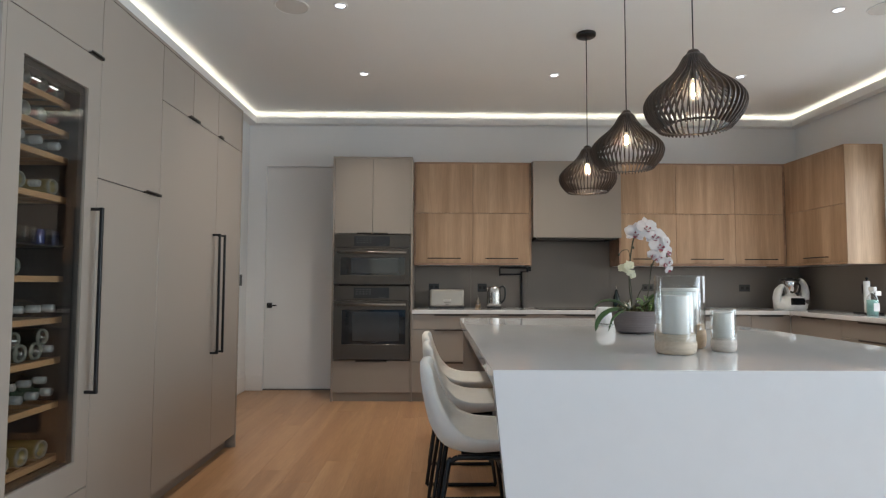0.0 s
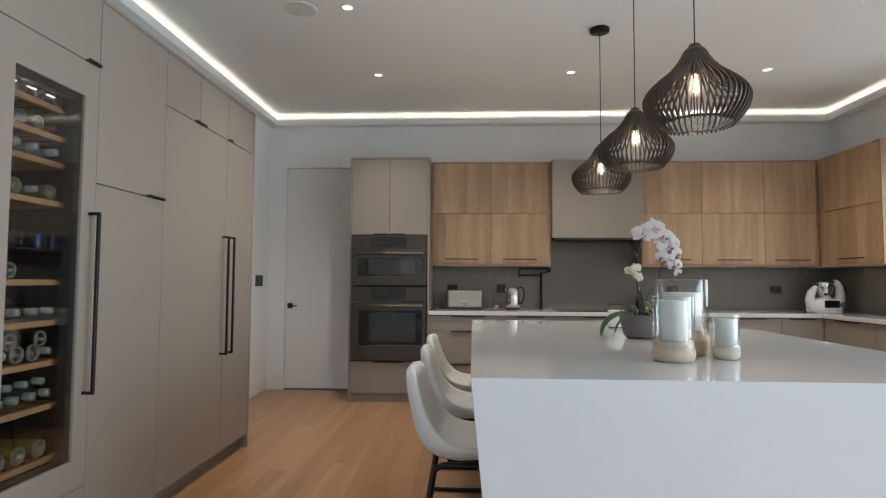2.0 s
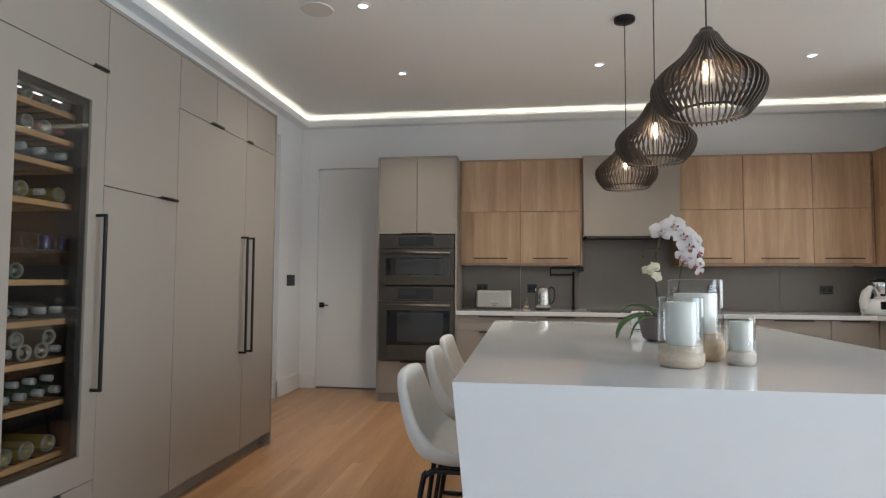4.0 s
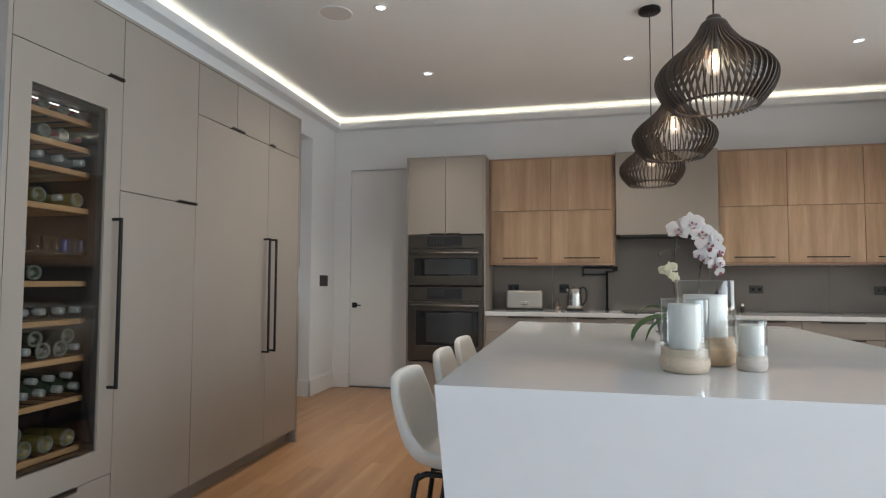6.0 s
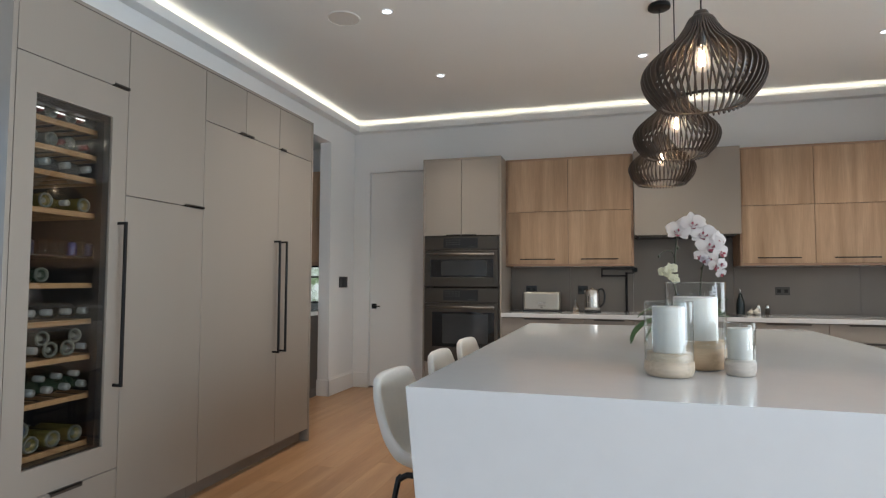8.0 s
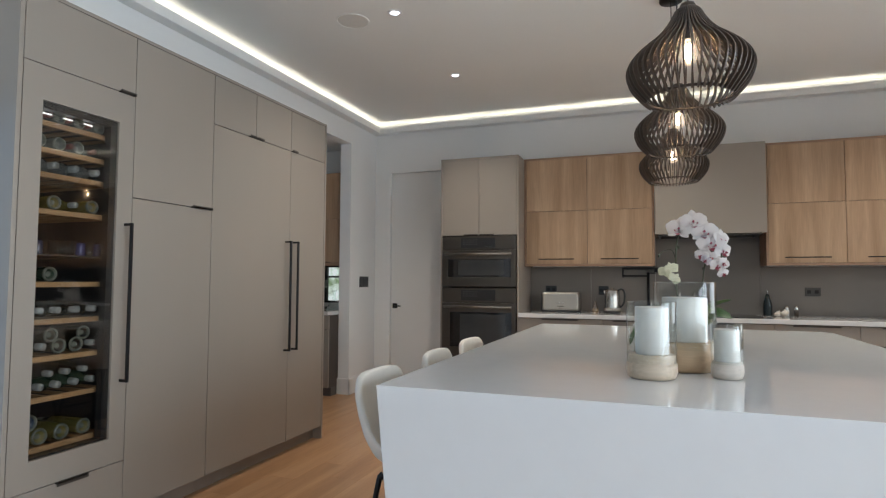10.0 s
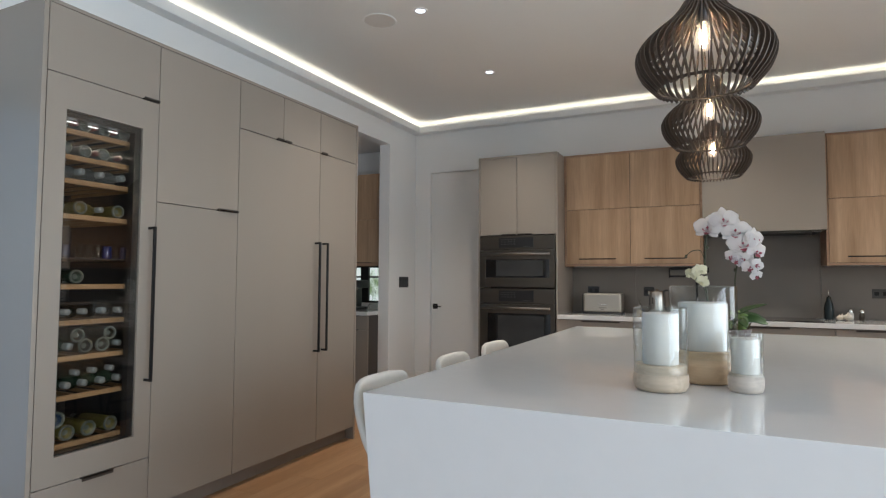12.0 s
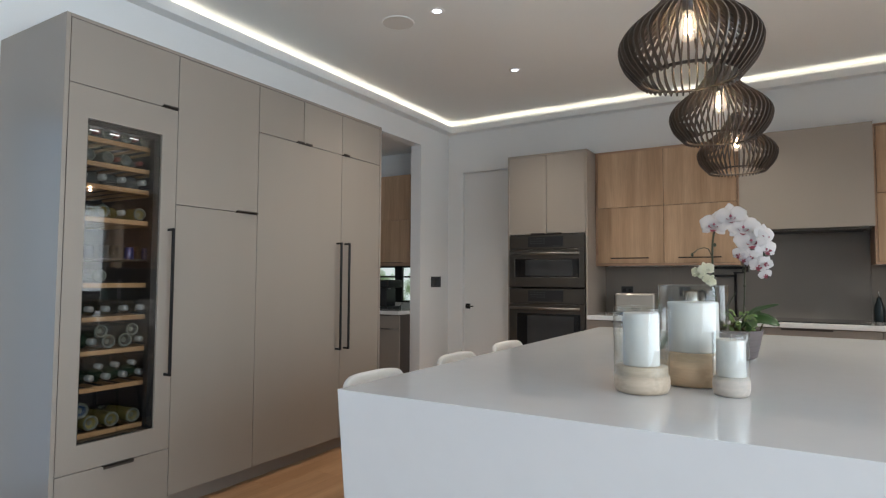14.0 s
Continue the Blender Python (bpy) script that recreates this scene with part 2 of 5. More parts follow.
BULB = glow("filament", (1.0, 0.74, 0.46), 620.0)
FRIDGE_LED = glow("cooler_led", (0.93, 0.96, 1.0), 1.8)

# ---- room ----
XL, XR, YB, YF, ZC = -2.00, 4.18, 6.54, -1.8, 3.072
PX0, PY0, PY1 = -4.2, 3.4, 6.33   # pantry behind the side wall

solid("subfloor", box(-4.4, XR + 0.15, YF - 0.15, YB + 0.25, -0.16, -0.020), KICK, "dark subfloor under the planks", "floor", kind="structure")
solid("ceiling", box(XL - 0.13, XR + 0.15, YF - 0.15, YB + 0.2, ZC, ZC + 0.15), CEIL, "flat matt off-white painted ceiling", "ceiling", kind="structure")
solid("pantry_ceiling", box(PX0 - 0.1, XL - 0.135, PY0 - 0.1, YB + 0.2, 2.75, 2.85), CEIL, "flat white pantry ceiling", "ceiling", kind="structure")

# side wall with the way into the pantry
solid("wall_west", join(box(XL - 0.13, XL, YF, 0.2, 0, ZC), box(XL - 0.13, XL, 0.2, 1.86, 2.2, ZC), box(XL - 0.13, XL, 1.86, 4.40, 0, ZC), box(XL - 0.13, XL, 5.94, YB + 0.1, 0, ZC), box(XL - 0.13, XL, 4.40, 5.94, 2.72, ZC)), WALL, "white painted wall with an open doorway", "wall", kind="structure")
solid("wall_east", join(box(XR, XR + 0.13, YF, -1.5, 0, ZC), box(XR, XR + 0.13, 2.5, 3.3, 0, ZC), box(XR, XR + 0.13, 5.22, YB + 0.1, 0, ZC), box(XR, XR + 0.13, 3.3, 5.22, 0, 1.0), box(XR, XR + 0.13, 3.3, 5.22, 2.3, ZC), box(XR, XR + 0.13, -1.5, 2.5, 2.45, ZC), box(XR, XR + 0.13, -1.5, 2.5, 0, 0.20)), WALL, "off-white painted wall above oak cabinets", "wall", kind="structure")
solid("wall_north", join(box(XL, -1.805, YB, YB + 0.1, 0, ZC), box(-1.805, -0.90, YB, YB + 0.1, 2.485, ZC), box(-0.90, XR, YB, YB + 0.1, 0, ZC), box(XL - 0.1, XR, YB + 0.1, YB + 0.16, 0, ZC)), WALL, "white painted wall over the cabinets and door", "wall", kind="structure")

# window wall behind the walk
WX = [(-1.5, 0.15), (0.27, 1.93), (2.05, 3.7)]
segs = [box(XL - 0.13, XR + 0.13, YF - 0.12, YF, 2.65, ZC), box(XL - 0.13, XR + 0.13, YF - 0.12, YF, 0, 0.35)]
for a, b in ((XL - 0.13, -1.5), (0.15, 0.27), (1.93, 2.05), (3.7, XR + 0.13)):
    segs.append(box(a, b, YF - 0.12, YF, 0.35, 2.65))
solid("wall_south", join(*segs), WALL, "white wall with three tall windows", "wall", kind="structure")
for i, (a, b) in enumerate(WX):
    w = thing("window_%d" % (i + 1), ((a + b) / 2, YF, 0.35), "tall window with slim black frame", "window", "tall windows", "structure")
    f = 0.05
    part("window_frame", join(box(a, a + f, YF - 0.09, YF - 0.03, 0.35, 2.65), box(b - f, b, YF - 0.09, YF - 0.03, 0.35, 2.65), box(a + f, b - f, YF - 0.09, YF - 0.03, 0.35, 0.40), box(a + f, b - f, YF - 0.09, YF - 0.03, 2.60, 2.65), box(a + f, b - f, YF - 0.085, YF - 0.035, 1.95, 1.99)), BLACK, w)
    p = part("pane", box(a + f, b - f, YF - 0.064, YF - 0.058, 0.40, 2.60), WINDOW_GLASS, w)
    p.visible_shadow = False

# unseen window, assumed as the opening for the east fill lamp
w = thing("window_4", (XR, 0.5, 0.20), "assumed wide east window with slim black frame", "window", "tall windows", "structure")
part("window_frame", join(*[box(XR + 0.04, XR + 0.10, y - 0.03, y + 0.03, 0.20, 2.45) for y in (-1.47, 0.5, 2.47)], box(XR + 0.04, XR + 0.10, -1.44, 2.44, 0.20, 0.26), box(XR + 0.04, XR + 0.10, -1.44, 2.44, 2.39, 2.45)), BLACK, w)
for a, b in ((-1.44, 0.47), (0.53, 2.44)):
    p = part("pane", box(XR + 0.066, XR + 0.072, a, b, 0.26, 2.39), WINDOW_GLASS, w)
    p.visible_shadow = False
w = thing("window_7", (XR, 4.15, 1.0), "window over the worktop with slim black frame", "window", "tall windows", "structure")
part("window_frame", join(*[box(XR + 0.04, XR + 0.10, y - 0.03, y + 0.03, 1.0, 2.3) for y in (3.33, 4.26, 5.19)], box(XR + 0.04, XR + 0.10, 3.36, 5.16, 1.0, 1.05), box(XR + 0.04, XR + 0.10, 3.36, 5.16, 2.25, 2.3)), BLACK, w)
for a, b in ((3.36, 4.23), (4.29, 5.16)):
    p = part("pane", box(XR + 0.066, XR + 0.072, a, b, 1.05, 2.25), WINDOW_GLASS, w)
    p.visible_shadow = False
w = thing("window_6", (XL, 1.03, 0), "glazed side door with slim black frame", "window", "tall windows", "structure")
part("window_frame", join(*[box(XL - 0.10, XL - 0.04, y - 0.03, y + 0.03, 0.0, 2.2) for y in (0.23, 1.03, 1.83)], box(XL - 0.10, XL - 0.04, 0.26, 1.80, 0.0, 0.08), box(XL - 0.10, XL - 0.04, 0.26, 1.80, 2.14, 2.2)), BLACK, w)
for a, b in ((0.26, 1.00), (1.06, 1.80)):
    p = part("pane", box(XL - 0.073, XL - 0.067, a, b, 0.08, 2.14), WINDOW_GLASS, w)
    p.visible_shadow = False
solid("ground", box(-60, 60, -60, 60, -0.5, -0.3), mat("lawn", (0.06, 0.09, 0.03), 0.9, vary=0.4, scale=0.6), "mown green lawn outside the windows", "ground", kind="structure")

# pantry shell
solid("wall_pantry", join(box(PX0 - 0.1, PX0, PY0, PY1, 0, 2.75), box(PX0 - 0.1, XL - 0.13, PY0 - 0.1, PY0, 0, 2.75),
      box(PX0 - 0.1, XL - 0.13, PY1, PY1 + 0.1, 0, 0.96), box(PX0 - 0.1, XL - 0.13, PY1, PY1 + 0.1, 1.40, 2.75), box(PX0 - 0.1, -3.3, PY1, PY1 + 0.1, 0.96, 1.40)), WALL, "white painted pantry walls round a low window", "wall", kind="structure")

# cove: a ledge round the room with a light strip behind its lip
P = 0.085
solid("cove_ledge", join(
    box(XL, XR, YB - P, YB, 2.948, 2.962), box(XL, XL + P, YF, YB - P, 2.948, 2.962), box(XR - P, XR, YF, YB - P, 2.948, 2.962), box(XL + P, XR - P, YF, YF + P, 2.948, 2.962),
    box(XL + P - 0.018, XR - P + 0.018, YB - P - 0.018, YB - P, 2.945, 3.018, 0.003), box(XL + P, XL + P + 0.018, YF + P, YB - P - 0.0185, 2.945, 3.018, 0.003), box(XR - P - 0.018, XR - P, YF + P, YB - P - 0.0185, 2.945, 3.018, 0.003),
    box(XL + P + 0.0185, XR - P - 0.0185, YF + P, YF + P + 0.018, 2.945, 3.018, 0.003)), TRIM, "white cove moulding running round the room", "cove moulding", kind="structure")
solid("cove_light", join(box(XL + 0.035, XR - 0.035, YB - 0.050, YB - 0.035, 2.963, 2.974), box(XL + 0.035, XL + 0.050, YF + 0.1, YB - 0.055, 2.963, 2.974), box(XR - 0.050, XR - 0.035, YF + 0.1, YB - 0.055, 2.963, 2.974)), LED, "warm white light strip behind the cove", "light strip", kind="structure")

# baseboards
def baseboard(bms):
    return solid("baseboard", join(*bms), TRIM, "tall white painted baseboard", "baseboard", kind="structure")
baseboard([box(XL, XL + 0.016, 5.924, YB, 0, 0.17, 0.003), box(XL - 0.146, XL + 0.016, 5.924, 5.94, 0, 0.17, 0.003), box(XL, XL + 0.008, 5.926, YB, 0.17, 0.185)])
baseboard([box(XL + 0.016, -1.806, YB - 0.016, YB, 0, 0.17, 0.003)])
baseboard([box(XL, XL + 0.016, YF, 0.2, 0, 0.17, 0.003)])

# tall flush door in a recess, black lever
d = thing("door_1", (-1.35, 6.63, 0), "tall flush white door, closed, with black lever", "door", kind="structure")
part("leaf", box(-1.8046, -0.9004, 6.590, 6.638, 0.012, 2.4840), TRIM, d)
# solid dark strip, its colour standing for shade under the leaf
part("threshold", box(-1.803, -0.902, 6.548, 6.636, 0.001, 0.010), KICK, d, "dark strip for the shade in the gap under the door")
part("handle", join(box(-1.785, -1.727, 6.579, 6.5895, 0.900, 0.958, 0.002), rod((-1.756, 6.579, 0.929), (-1.756, 6.546, 0.929), 0.008), box(-1.764, -1.665, 6.536, 6.549, 0.922, 0.936, 0.003)), BLACK, d, "black square lever handle")


# ---- cabinet pieces ----
def tab_pull(name, axis, a, b, face, z, parent, up=1):
    """A folded black edge pull along a panel's edge."""
    if axis == "y":
        bm = join(box(face - 0.010, face + 0.016, a, b, z - 0.004, z + 0.004, 0.001), box(face + 0.012, face + 0.016, a, b, z - 0.014 if up < 0 else z - 0.004, z + 0.004 if up < 0 else z + 0.010))
    else:
        bm = join(box(a, b, face - 0.016, face + 0.010, z - 0.004, z + 0.004, 0.001), box(a, b, face - 0.016, face - 0.012, z - 0.014 if up < 0 else z - 0.004, z + 0.004 if up < 0 else z + 0.010))
    return part("handle", bm, PULL, parent, "dark bronze edge pull")


G = 0.0021   # half a joint between fronts
FX = -1.345  # face of the tall units


def tall_front(cab, y0, y1, z0, z1, name="door"):
    return part(name, box(FX - 0.020, FX, y0 + G, y1 - G, z0 + G, z1 - G, 0.0012), TAUPE, cab)


def bar_handle(parent, y, z0, z1):
    x = FX
    return part("handle", join(box(x + 0.038, x + 0.052, y - 0.007, y + 0.007, z0, z1, 0.002), box(x + 0.0005, x + 0.039, y - 0.006, y + 0.006, z0 + 0.001, z0 + 0.014), box(x + 0.0005, x + 0.039, y - 0.006, y + 0.006, z1 - 0.014, z1 - 0.001)), BLACK, parent, "long square black bar handle")


def carcass(cab, y0, y1, z0=0.095, z1=2.447):
    part("body", box(XL + 0.003, FX - 0.024, y0 + 0.0005, y1 - 0.0005, z0, z1), TAUPE_SHADE, cab)
    part("toe_kick", box(XL + 0.003, FX - 0.07, y0 + 0.0005, y1 - 0.0005, 0.0, z0 - 0.001), TAUPE, cab)


# surround: end panels and top strip
solid("end_panel", box(XL + 0.002, FX + 0.003, 1.972, 1.992, 0.0, 2.466, 0.0012), TAUPE, "taupe laminate end panel of the tall units", "end panel", "tall unit surround")
solid("end_panel", box(XL + 0.002, FX + 0.003, 4.341, 4.361, 0.0, 2.466, 0.0012), TAUPE, "taupe laminate end panel beside the doorway", "end panel", "tall unit surround")
solid("top_panel", box(XL + 0.002, FX + 0.003, 1.9925, 4.3405, 2.4485, 2.466, 0.0012), TAUPE, "taupe laminate strip along the tall units", "top panel", "tall unit surround")

# wine cooler column
wc = thing("wine_cooler", (-1.64, 2.27, 0), "built-in wine cooler with taupe door and tall glass", "wine cooler")
part("toe_kick", box(XL + 0.003, FX - 0.07, 1.993, 2.5495, 0.0, 0.094), TAUPE, wc)
part("body", join(box(XL + 0.003, XL + 0.03, 1.993, 2.5495, 0.095, 2.447), box(XL + 0.03, FX - 0.055, 1.993, 2.035, 0.095, 2.447), box(XL + 0.03, FX - 0.055, 2.508, 2.5495, 0.095, 2.447), box(XL + 0.03, FX - 0.055, 2.035, 2.508, 0.095, 0.40), box(XL + 0.03, FX - 0.055, 2.035, 2.508, 2.06, 2.447)), DARK_LINER, wc, "black liner")
part("liner_back", box(FX - 0.054, FX - 0.024, 1.993, 2.5495, 2.146, 2.447), DARK_LINER, wc)
part("liner_front", box(FX - 0.054, FX - 0.024, 1.993, 2.5495, 0.095, 0.34), DARK_LINER, wc)
tp = part("top_flap", box(FX - 0.020, FX, 1.9945 + G, 2.55 - G, 2.145 + G, 2.447, 0.0012), TAUPE, wc)
tab_pull("handle", "y", 2.455, 2.543, FX, 2.146, tp, 1)
gy0, gy1, gz0, gz1 = 2.084, 2.462, 0.466, 1.994
dr = part("door", join(box(FX - 0.050, FX, 1.9945 + G, gy0, 0.344 + G, 2.145 - G), box(FX - 0.050, FX, gy1, 2.55 - G, 0.344 + G, 2.145 - G), box(FX - 0.050, FX, gy0, gy1, 0.344 + G, gz0), box(FX - 0.050, FX, gy0, gy1, gz1, 2.145 - G)), TAUPE, wc, "taupe door framing a tall pane")
part("gasket", join(box(FX - 0.052, FX - 0.014, gy0 + 0.0005, gy0 + 0.010, gz0 + 0.001, gz1 - 0.001), box(FX - 0.052, FX - 0.014, gy1 - 0.034, gy1 - 0.0005, gz0 + 0.001, gz1 - 0.001), box(FX - 0.052, FX - 0.014, gy0 + 0.010, gy1 - 0.034, gz0 + 0.001, gz0 + 0.010), box(FX - 0.052, FX - 0.014, gy0 + 0.010, gy1 - 0.034, gz1 - 0.03, gz1 - 0.001)), BLACK_PLASTIC, dr, "black inner frame")
pn = part("pane", box(FX - 0.013, FX - 0.008, gy0 + 0.001, gy1 - 0.001, gz0 + 0.001, gz1 - 0.001), FRIDGE_GLASS, dr, "tinted glass pane")
pn.visible_shadow = False
bar_handle(dr, 2.512, 0.728, 1.502)
dw = part("drawer", box(FX - 0.020, FX, 1.9945 + G, 2.55 - G, 0.095, 0.344 - G, 0.0012), TAUPE, wc)
tab_pull("handle", "y", 2.205, 2.352, FX, 0.343, dw, -1)
SHELF_Z = (1.93, 1.81, 1.70, 1.537, 1.213, 1.048, 0.885, 0.709, 0.495)
for z in SHELF_Z:
    part("shelf", join(box(FX - 0.098, FX - 0.078, 2.037, 2.506, z - 0.024, z, 0.002), *[box(XL + 0.035, FX - 0.0985, 2.045 + k * 0.09, 2.065 + k * 0.09, z - 0.020, z - 0.006) for k in range(6)]), SHELF, wc, "beech bottle shelf")
part("glass_shelf", box(XL + 0.035, FX - 0.085, 2.037, 2.506, 1.330, 1.336), DARK_LINER, wc)
for y in (2.15, 2.25, 2.35):
    part("led", box(FX - 0.074, FX - 0.066, y - 0.022, y + 0.022, 1.955, 1.959, 0.001), FRIDGE_LED, wc, "small cool white lamp")

# pantry cupboard
pc = thing("tall_cupboard", (-1.64, 2.83, 0), "tall taupe cupboard with two flush doors", "cupboard")
carcass(pc, 2.55, 3.106)
u = tall_front(pc, 2.55, 3.106, 1.634, 2.4485)
tab_pull("handle", "y", 2.945, 3.098, FX, 1.635, u, 1)
tall_front(pc, 2.55, 3.106, 0.094, 1.634)

# panelled refrigerator
fr = thing("refrigerator", (-1.64, 3.72, 0), "panelled refrigerator with two tall taupe doors", "refrigerator")
carcass(fr, 3.106, 4.3405, 0.095, 2.150)
d1 = tall_front(fr, 3.106, 3.886, 0.094, 2.152)
bar_handle(d1, 3.842, 0.728, 1.502)
d2 = tall_front(fr, 3.886, 4.3405, 0.094, 2.152)
bar_handle(d2, 3.930, 0.728, 1.502)
for a, b, p0, p1 in ((3.106, 3.494, 3.425, 3.487), (3.494, 3.886, 3.500, 3.562), (3.886, 4.3405, 3.893, 3.955)):
    oc = thing("overhead_cupboard", (-1.64, (a + b) / 2, 2.152), "small taupe cupboard above the refrigerator", "cupboard", "cupboards over the refrigerator")
    part("body", box(XL + 0.003, FX - 0.024, a + 0.0005, b - 0.0005, 2.153, 2.447), TAUPE_SHADE, oc)
    q = tall_front(oc, a, b, 2.152, 2.4485)
    tab_pull("handle", "y", p0, p1, FX, 2.153, q, 1)

# ---- oven tower ----
OY = 5.94
ot = thing("oven_tower", (-0.545, 6.24, 0), "tall taupe oven housing with two doors and drawer", "cabinet")
part("side_panel", box(-0.949, -0.931, OY - 0.003, YB - 0.001, 0, 2.470, 0.0012), TAUPE, ot)
part("side_panel", box(-0.157, -0.139, OY - 0.003, YB - 0.001, 0, 2.470, 0.0012), TAUPE, ot)
part("top_panel", box(-0.9305, -0.1575, OY - 0.003, YB - 0.001, 2.452, 2.470, 0.0012), TAUPE, ot)
part("body", join(box(-0.9305, -0.1575, OY + 0.024, YB - 0.001, 0.095, 0.405), box(-0.9305, -0.1575, OY + 0.024, YB - 0.001, 1.690, 2.451), box(-0.9305, -0.1575, OY + 0.3, YB - 0.001, 0.41, 1.68)), TAUPE_SHADE, ot)
part("toe_kick", box(-0.9305, -0.1575, OY + 0.03, YB - 0.001, 0, 0.090), TAUPE, ot)
for a, b, p0, p1 in ((-0.9305, -0.544, -0.70, -0.555), (-0.544, -0.1575, -0.533, -0.388)):
    q = part("door", box(a + G, b - G, OY, OY + 0.020, 1.682, 2.4505, 0.0012), TAUPE, ot)
    tab_pull("handle", "x", p0, p1, OY, 1.6815, q, 1)
q = part("drawer", box(-0.9305 + G, -0.1575 - G, OY, OY + 0.020, 0.092, 0.408, 0.0012), TAUPE, ot)
tab_pull("handle", "x", -0.70, -0.39, OY, 0.409, q, -1)


def oven(name, label, z0, z1, ctrl, win, hz):
    o = thing(name, (-0.544, OY, z0), label, "oven")
    x0, x1 = -0.924, -0.164
    part("body", box(x0 + 0.02, x1 - 0.02, OY + 0.022, OY + 0.28, z0 + 0.01, z1 - 0.01), BLACK, o)
    cp = part("control_panel", box(x0, x1, OY - 0.022, OY + 0.02, ctrl + 0.002, z1, 0.003), DARK_STEEL, o)
    part("display", box(-0.725, -0.370, OY - 0.0245, OY - 0.0215, ctrl + 0.022, z1 - 0.018, 0.001), SATIN_BLACK, cp, "black glass display")
    keys = [box(-0.700 + 0.033 * c, -0.685 + 0.033 * c, OY - 0.0256, OY - 0.0244, z1 - 0.040 - 0.022 * r, z1 - 0.036 - 0.022 * r) for r in range(3) for c in range(5)]
    keys += [box(-0.47 + 0.018 * c, -0.462 + 0.018 * c, OY - 0.0256, OY - 0.0244, ctrl + 0.03, ctrl + 0.034) for c in range(4)]
    tagged(part("key_marks", join(*keys), mat("grey_print", (0.16, 0.16, 0.165), 0.6), cp), kind="stuff")
    wx0, wx1, wz0, wz1 = win
    dd = part("door", join(box(x0, wx0, OY - 0.028, OY + 0.02, z0, ctrl - 0.002, 0.002), box(wx1, x1, OY - 0.028, OY + 0.02, z0, ctrl - 0.002, 0.002), box(wx0, wx1, OY - 0.028, OY + 0.02, z0, wz0, 0.002), box(wx0, wx1, OY - 0.028, OY + 0.02, wz1, ctrl - 0.002, 0.002)), DARK_STEEL, o)
    part("window", box(wx0, wx1, OY - 0.024, OY + 0.018, wz0, wz1), OVEN_GLASS, dd, "black reflecting glass")
    part("viewing_window", box(wx0 + (wx1 - wx0) * 0.17, wx1 - (wx1 - wx0) * 0.10, OY - 0.0256, OY - 0.0239, wz0 + (wz1 - wz0) * 0.10, wz1 - (wz1 - wz0) * 0.06, 0.0005), VIEW_GLASS, dd, "grey see-through middle of the glass")
    part("handle", join(tube([(x0 + 0.035, OY - 0.072, hz), (x1 - 0.035, OY - 0.072, hz)], 0.0125, 14), rod((x0 + 0.06, OY - 0.072, hz), (x0 + 0.06, OY - 0.027, hz), 0.009), rod((x1 - 0.06, OY - 0.072, hz), (x1 - 0.06, OY - 0.027, hz), 0.009)), HANDLE_STEEL, dd, "round dark steel bar handle")
    return o


oven("microwave_oven", "dark stainless built-in microwave oven, door closed", 1.168, 1.672, 1.533, (-0.862, -0.215, 1.262, 1.440), 1.490)
oven("wall_oven", "dark stainless built-in wall oven, door closed", 0.420, 1.155, 1.008, (-0.842, -0.205, 0.570, 0.915), 0.968)

# ---- wall units in oak ----
UY = 6.194


def wall_unit(label, fronts, x0, x1, group):
    c = thing("wall_cabinet", ((x0 + x1) / 2, UY, 1.374), label, "cabinet", group)
    part("frame", join(box(x0, x0 + 0.018, UY - 0.004, YB - 0.001, 1.374, 2.470, 0.001), box(x1 - 0.018, x1, UY - 0.004, YB - 0.001, 1.374, 2.470, 0.001), box(x0 + 0.018, x1 - 0.018, UY - 0.004, YB - 0.001, 2.452, 2.470, 0.001), box(x0 + 0.018, x1 - 0.018, UY - 0.004, UY + 0.020, 1.374, 1.396, 0.001), box(x0 + 0.018, x1 - 0.018, UY + 0.020, YB - 0.001, 1.391, 1.396)), OAK_EDGE, c)
    part("body", box(x0 + 0.0185, x1 - 0.0185, UY + 0.024, YB - 0.001, 1.3965, 2.4515), TAUPE_SHADE, c)
    for a, b in fronts:
        part("door", box(a + G, b - G, UY, UY + 0.020, 1.926 + G, 2.4510, 0.001), OAK, c)
        q = part("door", box(a + G, b - G, UY, UY + 0.020, 1.398, 1.926 - G, 0.001), OAK, c)
        m = (a + b) / 2
        part("handle", join(box(m - 0.175, m + 0.175, UY - 0.030, UY - 0.020, 1.440, 1.450, 0.0015), box(m - 0.165, m - 0.157, UY - 0.021, UY - 0.0005, 1.441, 1.449), box(m + 0.157, m + 0.165, UY - 0.021, UY - 0.0005, 1.441, 1.449)), BLACK, q, "slim black bar handle")
    return c


wall_unit("oak wall cabinet with four flap doors", ((-0.1165, 0.488), (0.488, 1.0915)), -0.135, 1.110, "oak wall cabinets")
wall_unit("long oak wall cabinet with six flap doors", ((2.0585, 2.652), (2.652, 3.283), (3.283, 3.8015)), 2.040, 3.820, "oak wall cabinets")

